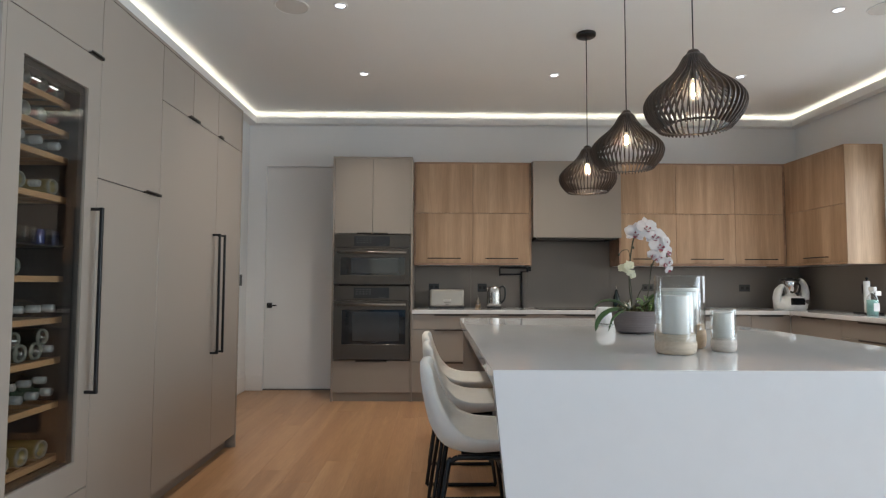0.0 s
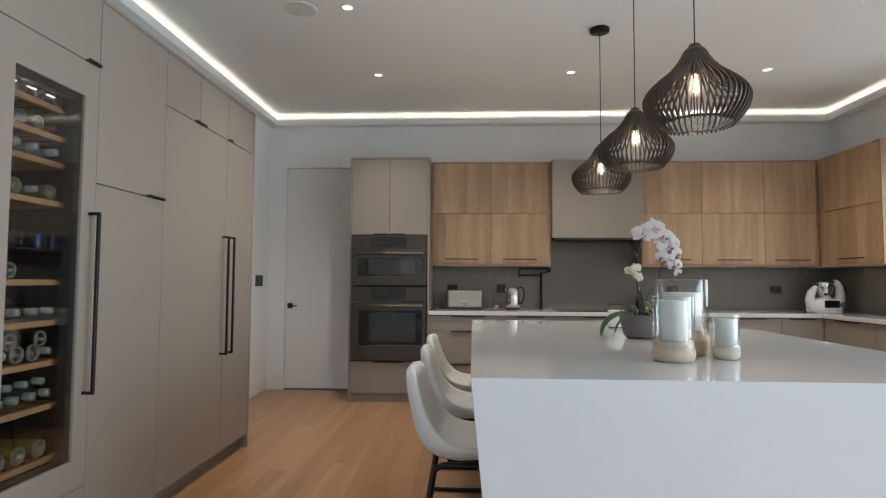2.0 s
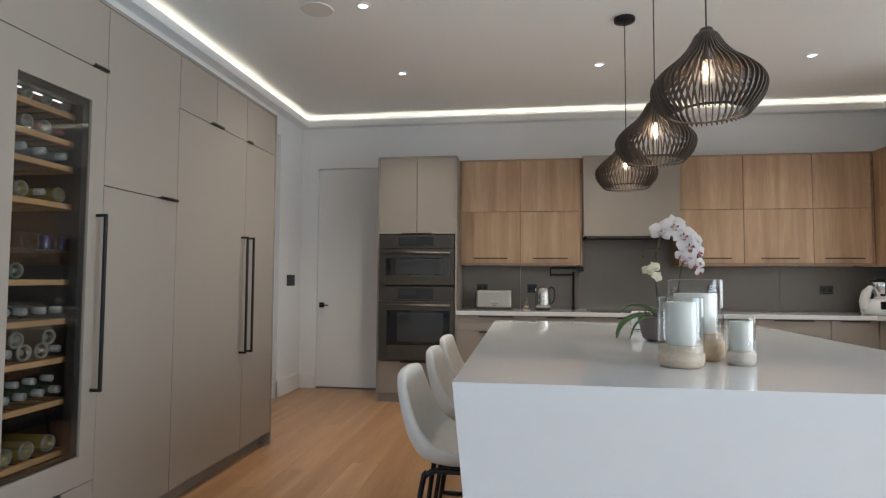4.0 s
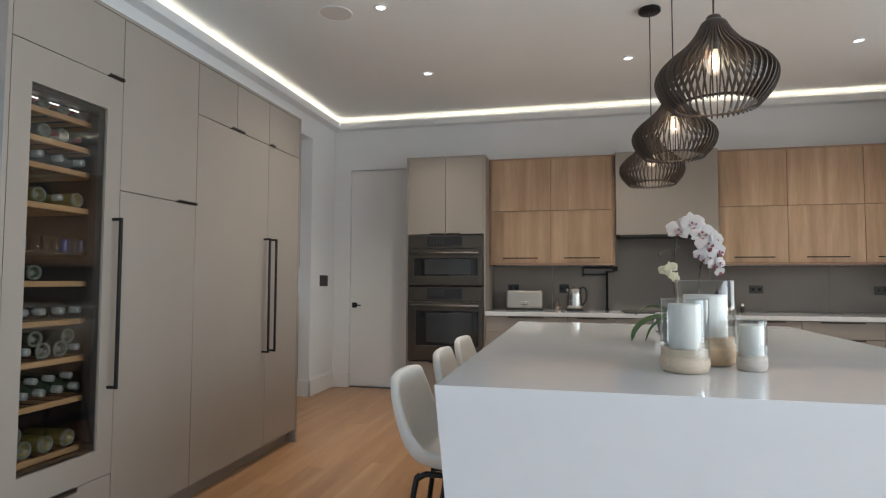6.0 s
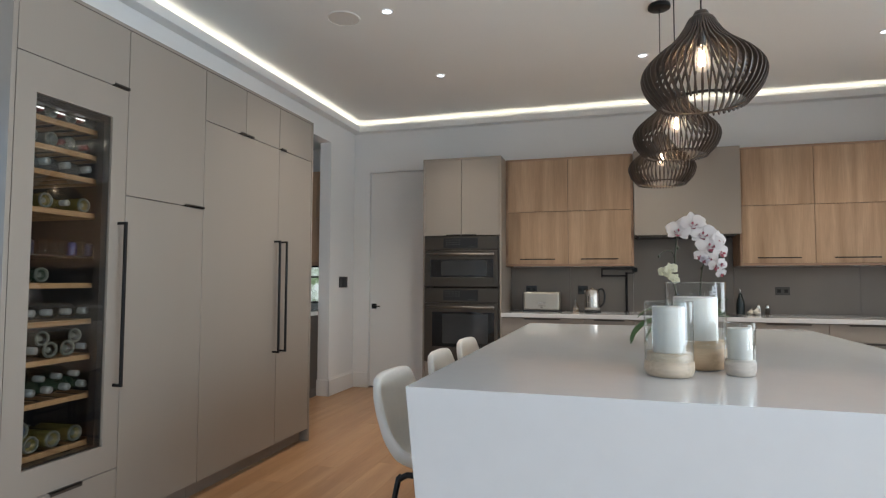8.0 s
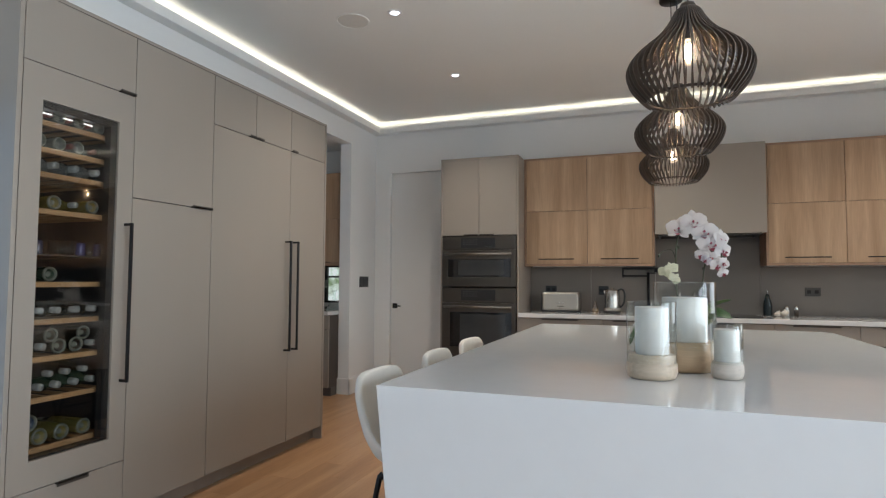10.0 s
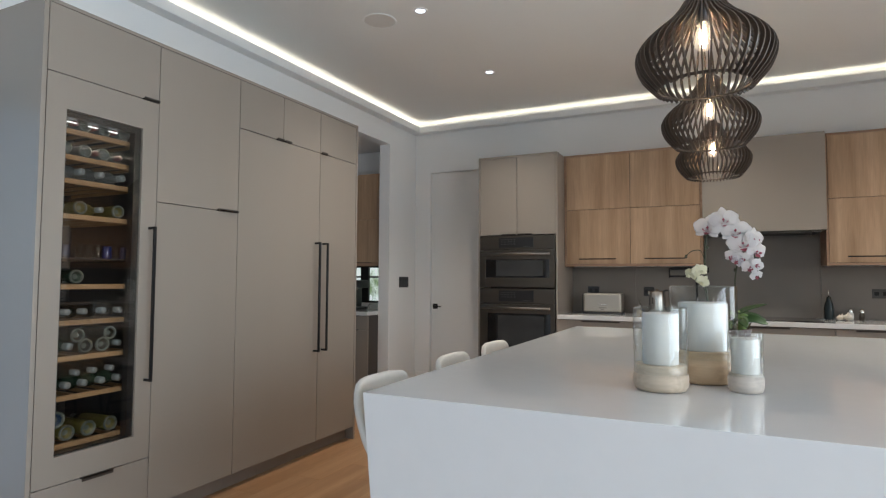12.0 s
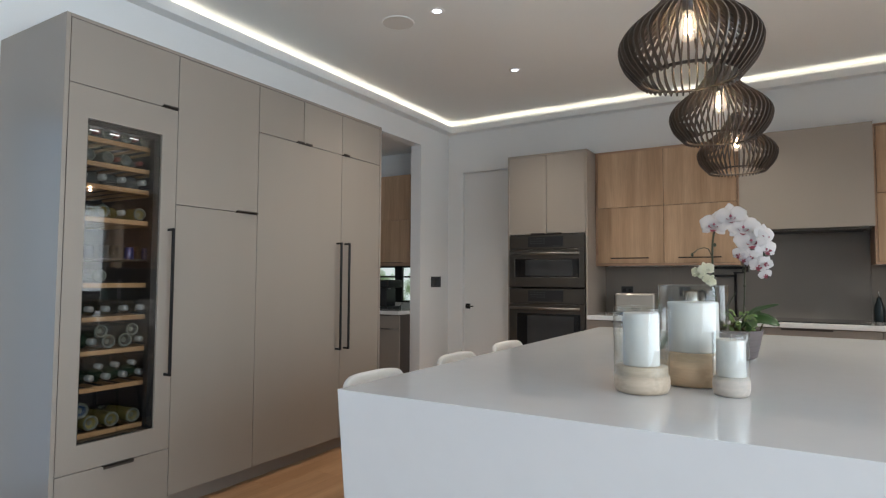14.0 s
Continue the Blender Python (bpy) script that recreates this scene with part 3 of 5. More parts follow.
UX = 3.822
c = thing("corner_wall_cabinet", (4.0, 5.72, 1.374), "oak wall cabinet turning along the side wall", "cabinet", "oak wall cabinets")
part("body", box(UX + 0.024, XR - 0.001, 5.292, YB - 0.001, 1.3965, 2.4515), TAUPE_SHADE, c)
part("frame", join(box(UX - 0.001, XR - 0.001, 5.270, 5.290, 1.374, 2.470, 0.001), box(UX - 0.001, XR - 0.001, 5.2905, YB - 0.002, 2.452, 2.470, 0.001), box(UX - 0.001, UX + 0.022, 5.2905, YB - 0.002, 1.374, 1.396, 0.001), box(UX + 0.022, XR - 0.001, 5.2905, YB - 0.002, 1.391, 1.396), box(UX, UX + 0.02, 6.110, 6.188, 1.397, 2.451)), OAK, c)
part("door", box(UX, UX + 0.020, 5.292, 6.108, 1.926 + G, 2.4510, 0.001), OAK, c)
q = part("door", box(UX, UX + 0.020, 5.292, 6.108, 1.398, 1.926 - G, 0.001), OAK, c)
part("handle", join(box(UX - 0.030, UX - 0.020, 5.52, 5.87, 1.440, 1.450, 0.0015), box(UX - 0.021, UX - 0.0005, 5.53, 5.538, 1.441, 1.449), box(UX - 0.021, UX - 0.0005, 5.852, 5.86, 1.441, 1.449)), BLACK, q, "slim black bar handle")

# range hood
hd = thing("range_hood", (1.573, 6.3, 1.66), "boxed taupe range hood over the cooktop", "range hood")
part("front_panel", box(1.114, 2.036, 6.095, 6.115, 1.664, 2.470, 0.001), TAUPE, hd)
part("side_panel", box(1.114, 1.134, 6.1155, YB - 0.001, 1.664, 2.470, 0.001), TAUPE, hd)
part("side_panel", box(2.016, 2.036, 6.1155, YB - 0.001, 1.664, 2.470, 0.001), TAUPE, hd)
part("top_panel", box(1.1345, 2.0155, 6.1155, YB - 0.001, 2.45, 2.470), TAUPE, hd)
part("filter_panel", box(1.1345, 2.0155, 6.1155, YB - 0.001, 1.676, 1.70), DARK_STEEL, hd)
part("filter_rim", join(box(1.15, 2.0, 6.13, 6.15, 1.648, 1.675), box(1.15, 2.0, 6.50, 6.52, 1.648, 1.675), box(1.15, 1.17, 6.15, 6.50, 1.648, 1.675), box(1.98, 2.0, 6.15, 6.50, 1.648, 1.675)), DARK_STEEL, hd)

# backsplash slabs
for a, b, top in ((-0.138, 0.487, 1.374), (0.4885, 1.112, 1.374), (1.1135, 2.038, 1.672), (2.0395, 3.10, 1.374), (3.1015, XR - 0.013, 1.374)):
    solid("backsplash", box(a, b, YB - 0.012, YB, 0.918, top, 0.0006), SPLASH, "dark grey porcelain slab backsplash", "backsplash", "backsplash slabs", "structure")
solid("backsplash", join(box(XR - 0.012, XR, 5.23, YB - 0.0005, 0.918, 1.374), box(XR - 0.012, XR, 3.58, 5.23, 0.918, 0.998)), SPLASH, "dark grey porcelain slab backsplash", "backsplash", kind="structure")

# ---- base units and worktop ----
CY, CX = 5.925, 3.685   # fronts of the base units


def base_unit(x0, x1, drawers, axis="x"):
    if axis == "x":
        B = lambda a, b, d0, d1, z0, z1, v=0: box(a, b, CY + d0, CY + d1 if d1 < 1 else YB - 0.001, z0, z1, v)
        base = ((x0 + x1) / 2, CY + 0.3, 0)
    else:
        B = lambda a, b, d0, d1, z0, z1, v=0: box(CX + d0, CX + d1 if d1 < 1 else XR - 0.001, a, b, z0, z1, v)
        base = (CX + 0.25, (x0 + x1) / 2, 0)
    u = thing("base_cabinet", base, "taupe base cabinet with %d drawers under the worktop" % len(drawers), "cabinet", "base cabinets")
    part("body", B(x0 + 0.0005, x1 - 0.0005, 0.024, 9, 0.095, 0.876), TAUPE_SHADE, u)
    part("toe_kick", B(x0 + 0.0005, x1 - 0.0005, 0.045, 9, 0, 0.094), TAUPE, u)
    for z0, z1 in drawers:
        q = part("drawer", B(x0 + G, x1 - G, 0, 0.020, z0 + G, z1 - G, 0.0012), TAUPE, u)
        m, w = (x0 + x1) / 2, min(0.17, (x1 - x0) * 0.3)
        part("handle", join(B(m - w, m + w, -0.014, 0.012, z1 - 0.005, z1 + 0.001), B(m - w, m + w, -0.014, -0.011, z1 - 0.014, z1 - 0.0045)), PULL, q, "dark bronze edge pull")
    return u


D3 = ((0.092, 0.397), (0.397, 0.720), (0.720, 0.872))
D2 = ((0.092, 0.480), (0.480, 0.872))
base_unit(-0.1375, 0.650, D3)
base_unit(0.650, 1.095, D3)
base_unit(1.095, 2.045, D2)
base_unit(2.045, 2.652, D3)
base_unit(2.652, 3.283, D3)
base_unit(3.283, CX - 0.002, ((0.092, 0.872),))
base_unit(5.20, CY, ((0.092, 0.872),), "y")
base_unit(4.40, 5.20, D3, "y")
base_unit(3.60, 4.40, D3, "y")
solid("worktop", join(box(-0.1375, XR - 0.0005, 5.900, YB - 0.0005, 0.877, 0.917, 0.002), box(CX - 0.025, XR - 0.0005, 3.58, 5.8995, 0.877, 0.917, 0.002)), QUARTZ, "white quartz worktop running round the corner", "worktop")
solid("induction_cooktop", box(1.17, 1.98, 5.97, 6.46, 0.918, 0.924, 0.002), OVEN_GLASS, "black glass induction cooktop set in the worktop", "cooktop")

# ---- island ----
IX0, IX1, IY0, IY1, IZ = 0.294, 2.170, 2.000, 4.800, 0.905


def waterfall_slab():
    """Top and tapered near end, mitred into one bent slab."""
    t, th = 0.092, 0.060
    bm = bmesh.new()
    prof = [(0, IY0), (IZ, IY0), (IZ, IY1), (IZ - th, IY1), (IZ - th, IY0 + th), (0, IY0 + th)]
    left, right = [], []
    for z, y in prof:
        k = t * (1 - min(1, z / IZ)) if y < IY0 + th + 0.001 else 0
        left.append(bm.verts.new((IX0 + k, y, z)))
        right.append(bm.verts.new((IX1 - k, y, z)))
    for ring, flip in ((left, False), (right, True)):
        for q in ((0, 1, 4, 5), (1, 2, 3, 4)):
            bm.faces.new([ring[i] for i in q])
    n = len(prof)
    for i in range(n):
        j = (i + 1) % n
        bm.faces.new((left[i], left[j], right[j], right[i]))
    bmesh.ops.recalc_face_normals(bm, faces=bm.faces[:])
    sharp = [e for e in bm.edges if len(e.link_faces) == 2 and e.calc_face_angle(0) > 0.5]
    bmesh.ops.bevel(bm, geom=sharp, offset=0.002, segments=2, affect="EDGES", profile=0.5)
    return bm


isl = thing("kitchen_island", (1.235, 3.4, 0), "white quartz island with tapered waterfall end", "kitchen island")
part("top", waterfall_slab(), QUARTZ, isl)
part("end_panel", box(0.322, IX1 - 0.03, IY1 - 0.050, IY1 - 0.012, 0.0, IZ - 0.061, 0.001), TAUPE, isl, "taupe end panel")
part("body", box(0.70, IX1 - 0.10, IY0 + 0.061, IY1 - 0.051, 0.09, IZ - 0.061), TAUPE, isl, "taupe cabinet body")
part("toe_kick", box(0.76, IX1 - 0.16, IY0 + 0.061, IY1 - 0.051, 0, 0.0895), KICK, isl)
for k in range(4):
    y0 = IY0 + 0.064 + k * 0.670
    part("back_panel", box(0.681, 0.6995, y0 + G, y0 + 0.670 - G, 0.092, IZ - 0.063, 0.001), TAUPE, isl)

# ---- ceiling fittings ----
def downlight(x, y):
    d = thing("downlight", (x, y, ZC), "small round recessed white downlight, lit", "downlight", "ceiling downlights")
    part("trim_ring", lathe([(0.034, -0.001), (0.036, -0.006), (0.050, -0.004), (0.052, 0.0)], x, y, ZC, 28), TRIM, d)
    part("lens", lathe([(0, -0.0025), (0.033, -0.0015), (0.033, 0.0)], x, y, ZC, 24), DOWNLIGHT, d, "glowing lens")
    sp = new("downlight_beam", bpy.data.lights.new("downlight_beam", "SPOT"))
    sp.data.energy, sp.data.color = 63, (1.0, 0.935, 0.85)
    sp.data.spot_size, sp.data.spot_blend, sp.data.shadow_soft_size = radians(114), 1.0, 0.03
    sp.location = (x, y, ZC - 0.012)


for x in (-0.555, 1.166, 2.862):
    downlight(x, 5.225)
for x in (-0.555, 2.862):
    downlight(x, 3.930)


def speaker(x, y):
    sp = thing("ceiling_speaker", (x, y, ZC), "round off-white ceiling speaker with flush grille", "speaker", "ceiling speakers")
    part("rim", lathe([(0.108, -0.001), (0.110, -0.006), (0.116, -0.005), (0.118, 0)], x, y, ZC, 40, False), CEIL, sp)
    part("grille", lathe([(0, -0.004), (0.107, -0.004), (0.1075, 0)], x, y, ZC, 40, False), mat("grille_mesh", (0.70, 0.68, 0.64), 0.7, vary=0.12, scale=400), sp)


speaker(-0.890, 3.945)
speaker(3.17, 3.89)


# ---- pendants ----
def pendant_slat():
    key = [(r * 0.90 if r > 0.1 else r * 0.95, z * 0.955) for r, z in [(0.020, 0.000), (0.040, -0.012), (0.055, -0.040), (0.078, -0.075), (0.118, -0.112), (0.165, -0.148), (0.203, -0.182), (0.225, -0.215), (0.227, -0.245), (0.212, -0.284), (0.187, -0.315), (0.160, -0.343)]]
    pts = smooth_path([(r, 0, z) for r, z in key], 3)
    bm = bmesh.new()
    rows = []
    for i, p in enumerate(pts):
        d = (pts[min(i + 1, len(pts) - 1)] - pts[max(i - 1, 0)]).normalized()
        n = Vector((-d.z, 0, d.x))
        h, w = 0.0066, 0.0024
        rows.append([bm.verts.new(p + n * a + Vector((0, b, 0))) for a, b in ((-h, -w), (h, -w), (h, w), (-h, w))])
    for a, b in zip(rows, rows[1:]):
        for k in range(4):
            bm.faces.new((a[k], a[(k + 1) % 4], b[(k + 1) % 4], b[k]))
    bm.faces.new(rows[0][::-1])
    bm.faces.new(rows[-1])
    bmesh.ops.recalc_face_normals(bm, faces=bm.faces[:])
    return bm


SLAT_MESH = bpy.data.meshes.new("slat")
sb = pendant_slat()
sb.to_mesh(SLAT_MESH)
sb.free()
SLAT_MESH.materials.append(SLAT)
BULB_GLASS = thin_glass("bulb_glass", (1.0, 0.97, 0.92), 0.1)
bn, bl = BULB_GLASS.node_tree.nodes, BULB_GLASS.node_tree.links
em = bn.new("ShaderNodeEmission")
em.inputs[0].default_value, em.inputs[1].default_value = (1.0, 0.86, 0.68, 1), 0.22
ad = bn.new("ShaderNodeAddShader")
bl.new(bn["Material Output"].inputs[0].links[0].from_socket, ad.inputs[0])
bl.new(em.outputs[0], ad.inputs[1])
bl.new(ad.outputs[0], bn["Material Output"].inputs[0])


def pendant(x, y, ztop):
    p = thing("pendant_lamp", (x, y, ztop), "onion-shaped dark wooden slat pendant, bulb lit", "pendant lamp", "pendants over the island")
    part("canopy", lathe([(0, -0.026), (0.068, -0.026), (0.072, -0.022), (0.072, -0.001), (0, -0.001)], x, y, ZC, 36), BLACK, p, "black round canopy")
    part("cord", rod((x, y, ztop + 0.01), (x, y, ZC - 0.026), 0.0032, 8), BLACK_PLASTIC, p, "black cord")
    part("cap", lathe([(0, 0.024), (0.012, 0.023), (0.022, 0.019), (0.027, 0.010), (0.027, -0.002), (0.036, -0.006), (0.041, -0.022), (0.034, -0.045), (0, -0.045)], x, y, ztop, 28), SLAT, p, "dark wooden cap")
    part("bottom_ring", lathe([(0.1375, -0.3220), (0.1440, -0.3225), (0.1470, -0.3150), (0.1405, -0.3145), (0.1375, -0.3220)], x, y, ztop, 56), SLAT, p)
    part("socket", lathe([(0, -0.110), (0.016, -0.110), (0.017, -0.060), (0.017, -0.045), (0, -0.045)], x, y, ztop, 20), BLACK_PLASTIC, p)
    b = part("bulb", lathe([(0, -0.205), (0.012, -0.203), (0.024, -0.192), (0.030, -0.172), (0.027, -0.150), (0.017, -0.125), (0.013, -0.110)], x, y, ztop, 24), BULB_GLASS, p, "clear glowing bulb")
    b.visible_shadow = False
    part("filament", join(*[rod((x + 0.009 * math.cos(k * 1.57), y + 0.009 * math.sin(k * 1.57), ztop - 0.180), (x + 0.006 * math.cos(k * 1.57), y + 0.006 * math.sin(k * 1.57), ztop - 0.128), 0.0014, 6) for k in range(3)]), BULB, b, "glowing filament")
    n = 48
    for k in range(n):
        s = new("slat", SLAT_MESH)
        s.rotation_euler = (0, 0, 2 * math.pi * k / n)
        s.parent = p


for y in (2.55, 3.45, 4.343):
    pendant(1.228, y, 2.192)


# ---- stools ----
def stool_shell():
    prof = smooth_path([(0.046, 0, 0.880), (0.058, 0, 0.800), (0.072, 0, 0.720), (0.094, 0, 0.640), (0.140, 0, 0.578), (0.225, 0, 0.558), (0.33, 0, 0.566), (0.43, 0, 0.578), (0.475, 0, 0.576)], 5)
    nu, nv = len(prof), 21
    T = 0.028
    inner, outer = [], []
    bm = bmesh.new()
    for i, p in enumerate(prof):
        u = i / (nu - 1)
        d = (prof[min(i + 1, nu - 1)] - prof[max(i - 1, 0)]).normalized()
        n = Vector((-d.z, 0, d.x))          # towards the sitter
        half = 0.200 + 0.030 * math.sin(math.pi * min(1, u * 1.1)) - 0.022 * max(0, 0.12 - u) / 0.12 - 0.02 * max(0, u - 0.85) / 0.15
        curl = 0.022 + 0.050 * math.exp(-((u - 0.48) / 0.24) ** 2)
        ru, rl = [], []
        for j in range(nv):
            v = -1 + 2 * j / (nv - 1)
            e = abs(v)
            dip = 0.020 * e ** 4 * max(0, 0.15 - u) / 0.15
            c = p + Vector((0, v * half * (1 - 0.06 * e ** 4), -dip)) + n * (curl * e ** 2.6)
            th = T * (0.35 + 0.65 * math.sqrt(max(0, 1 - e ** 6))) * (0.45 + 0.55 * math.sqrt(max(0, 1 - abs(2 * u - 1) ** 10)))
            ru.append(bm.verts.new(c + n * th * 0.55))
            rl.append(bm.verts.new(c - n * th))
        inner.append(ru)
        outer.append(rl)
    def quad(a, b, c, d):
        f = bm.faces.new((a, b, c, d))
        f.smooth = True
    for i in range(nu - 1):
        for j in range(nv - 1):
            quad(inner[i][j], inner[i][j + 1], inner[i + 1][j + 1], inner[i + 1][j])
            quad(outer[i][j], outer[i + 1][j], outer[i + 1][j + 1], outer[i][j + 1])
        quad(inner[i][0], inner[i + 1][0], outer[i + 1][0], outer[i][0])
        quad(inner[i][-1], outer[i][-1], outer[i + 1][-1], inner[i + 1][-1])
    for j in range(nv - 1):
        quad(inner[0][j], outer[0][j], outer[0][j + 1], inner[0][j + 1])
        quad(inner[-1][j], inner[-1][j + 1], outer[-1][j + 1], outer[-1][j])
    bmesh.ops.recalc_face_normals(bm, faces=bm.faces[:])
    return bm


def loop_frame(side):
    y0, y1 = 0.145 * side, 0.195 * side
    path = smooth_path([(0.19, y0, 0.530), (0.165, y0 * 1.01, 0.514), (0.150, y0 * 1.03, 0.480), (0.085, y1, 0.05), (0.088, y1, 0.018), (0.12, y1, 0.011), (0.44, y1, 0.011), (0.475, y1, 0.018), (0.478, y1, 0.05), (0.415, y0 * 1.03, 0.480), (0.40, y0 * 1.01, 0.514), (0.375, y0, 0.530)], 4)
    path = [p - Vector((0.016, 0, 0)) for p in path]
    return tube(path + [path[0]], 0.0105, 10, caps=False)


st = thing("counter_stool", (0, 0, 0), "cream upholstered bucket counter stool on black sled legs", "stool", "stools along the island")
sh = part("seat_shell", stool_shell(), FABRIC, st, "cream fabric bucket seat")
part("sled_leg", loop_frame(-1), BLACK, st, "black tubular metal leg")
part("sled_leg", loop_frame(1), BLACK, st, "black tubular metal leg")
part("footrest", rod((0.428, -0.162, 0.25), (0.428, 0.162, 0.25), 0.009), BLACK, st, "black footrest bar")
part("seat_mount", box(0.19, 0.38, -0.10, 0.10, 0.526, 0.542, 0.004), BLACK, st)
st.location = (0.016, 2.460, 0)
for x, y, tw in ((0.010, 3.120, 1.5), (-0.006, 3.745, -1.0)):
    copy_thing(st, pose(x, y, 0, 0, 0, tw))

# ---- on the island ----
def hurricane(x, y, r, h, base_h, core_h, cr, ch, wicks, timber):
    """Turned wooden base, glass cylinder, pillar candle."""
    t = thing("candle_holder", (x, y, IZ), "glass hurricane candle holder on a turned pale wood base", "candle holder", "hurricane candle holders")
    part("base", lathe([(0, 0.0005), (r * 0.80, 0.0005), (r * 0.90, 0.003), (r * 0.965, 0.012), (r * 1.0, base_h * 0.45), (r * 1.0, base_h * 0.75), (r * 0.985, base_h), (r * 0.93, base_h), (r * 0.93, core_h - 0.003), (r * 0.90, core_h), (0, core_h)], x, y, IZ, 48), timber, t, "pale turned wood base")
    g = part("glass_cylinder", lathe([(r * 0.975, base_h + 0.001), (r * 0.985, h * 0.6), (r * 0.99, h - 0.003), (r * 0.975, h), (r * 0.955, h - 0.001), (r * 0.945, h - 0.005)], x, y, IZ, 64), CLEAR, t, "clear glass cylinder")
    g.visible_shadow = False
    part("candle", lathe([(0, core_h + 0.0005), (cr - 0.002, core_h + 0.0005), (cr, core_h + 0.003), (cr, ch - 0.004), (cr - 0.003, ch), (cr * 0.85, ch - 0.002), (0, ch - 0.004)], x, y, IZ, 40), WAX, t, "white pillar candle, unlit")
    for k in range(wicks):
        a = 2.1 * k
        d = 0 if wicks == 1 else cr * 0.42
        wx, wy = x + d * math.cos(a), y + d * math.sin(a)
        part("wick", tube([(wx, wy, IZ + ch - 0.004), (wx + 0.001, wy, IZ + ch + 0.008), (wx + 0.003, wy, IZ + ch + 0.015)], 0.0012, 6), WAX, t)


hurricane(1.092, 2.466, 0.082, 0.256, 0.052, 0.080, 0.053, 0.238, 1, TURNED)
hurricane(1.207, 2.696, 0.109, 0.322, 0.080, 0.106, 0.078, 0.266, 3, TURNED_WARM)
hurricane(1.330, 2.546, 0.051, 0.183, 0.048, 0.056, 0.040, 0.164, 1, TURNED_PALE)

# white jar
jr = thing("white_jar", (1.255, 4.02, IZ), "small white glazed ceramic jar", "jar")
part("jar", lathe([(0, 0.0005), (0.058, 0.0005), (0.062, 0.006), (0.066, 0.07), (0.062, 0.112), (0.056, 0.124), (0.050, 0.124), (0.048, 0.10), (0, 0.10)], 1.255, 4.02, IZ, 36), WHITE_PLASTIC, jr)
part("base_line", lathe([(0.0625, 0.010), (0.0632, 0.011), (0.0632, 0.015), (0.0625, 0.016)], 1.255, 4.02, IZ, 36), BLACK, jr, "thin dark line round the foot")

# ---- orchid ----
POT = mat("grey_ribbed_ceramic", (0.15, 0.125, 0.12), 0.7, vary=0.25, scale=18, stretch=(0.4, 0.4, 6), bump=0.4, bump_scale=30)
MOSS = mat("moss", (0.10, 0.085, 0.035), 0.95, vary=0.5, scale=60, bump=0.8, bump_scale=90)
LEAF = mat("orchid_leaf", (0.034, 0.075, 0.020), 0.33, vary=0.25, scale=12, spread=0.15)
STEM = mat("orchid_stem", (0.042, 0.045, 0.022), 0.5, vary=0.3, scale=30)
PETAL = mat("white_petal", (0.80, 0.76, 0.745), 0.6, vary=0.04, scale=40)
YELLOW = mat("cream_yellow_petal", (0.80, 0.77, 0.60), 0.55, vary=0.08, scale=40)
SPECKLED = mat("speckled_petal", (0.74, 0.60, 0.64), 0.55, vary=0.6, scale=110)
LIP = mat("crimson_lip", (0.48, 0.12, 0.16), 0.45, vary=0.4, scale=90)

orc = thing("potted_orchid", (1.25, 3.42, IZ), "white flowering orchid in a grey ribbed pot", "potted plant")
ribs = [(0, 0.006), (0.093, 0.006), (0.098, 0.010)]
for k in range(9):
    z = 0.014 + k * 0.0125
    r = 0.100 + 0.031 * (z / 0.13) ** 0.8
    ribs += [(r, z), (r + 0.0022, z + 0.004), (r + 0.0018, z + 0.009)]
ribs += [(0.134, 0.128), (0.130, 0.130), (0.125, 0.126), (0.118, 0.100), (0, 0.100)]
part("pot", lathe(ribs, 1.25, 3.42, IZ, 48), POT, orc, "grey ribbed ceramic pot")
for k in range(3):
    a = k * 2.1 + 0.4
    part("foot", box(1.25 + 0.078 * math.cos(a) - 0.012, 1.25 + 0.078 * math.cos(a) + 0.012, 3.42 + 0.078 * math.sin(a) - 0.012, 3.42 + 0.078 * math.sin(a) + 0.012, IZ + 0.0005, IZ + 0.0065, 0.002), POT, orc)
rg = random.Random(11)
moss = bmesh.new()
for k in range(150):
    a, d = rg.uniform(0, 6.28), 0.115 * math.sqrt(rg.random())
    c = Vector((1.25 + d * math.cos(a), 3.42 + d * math.sin(a), IZ + 0.10))
    tip = c + Vector((rg.uniform(-0.03, 0.03), rg.uniform(-0.03, 0.03), rg.uniform(0.02, 0.070)))
    sd = Vector((rg.uniform(-1, 1), rg.uniform(-1, 1), rg.uniform(-0.3, 0.3))).normalized() * rg.uniform(0.003, 0.008)
    mid = (c + tip) / 2 + Vector((rg.uniform(-0.012, 0.012), rg.uniform(-0.012, 0.012), 0.01))
    v = [moss.verts.new(q) for q in (c - sd, c + sd, mid + sd, mid - sd, tip)]
    moss.faces.new((v[0], v[1], v[2], v[3]))
    moss.faces.new((v[3], v[2], v[4]))
tagged(part("moss", moss, MOSS, orc, "brown-green moss on the soil"), kind="stuff")


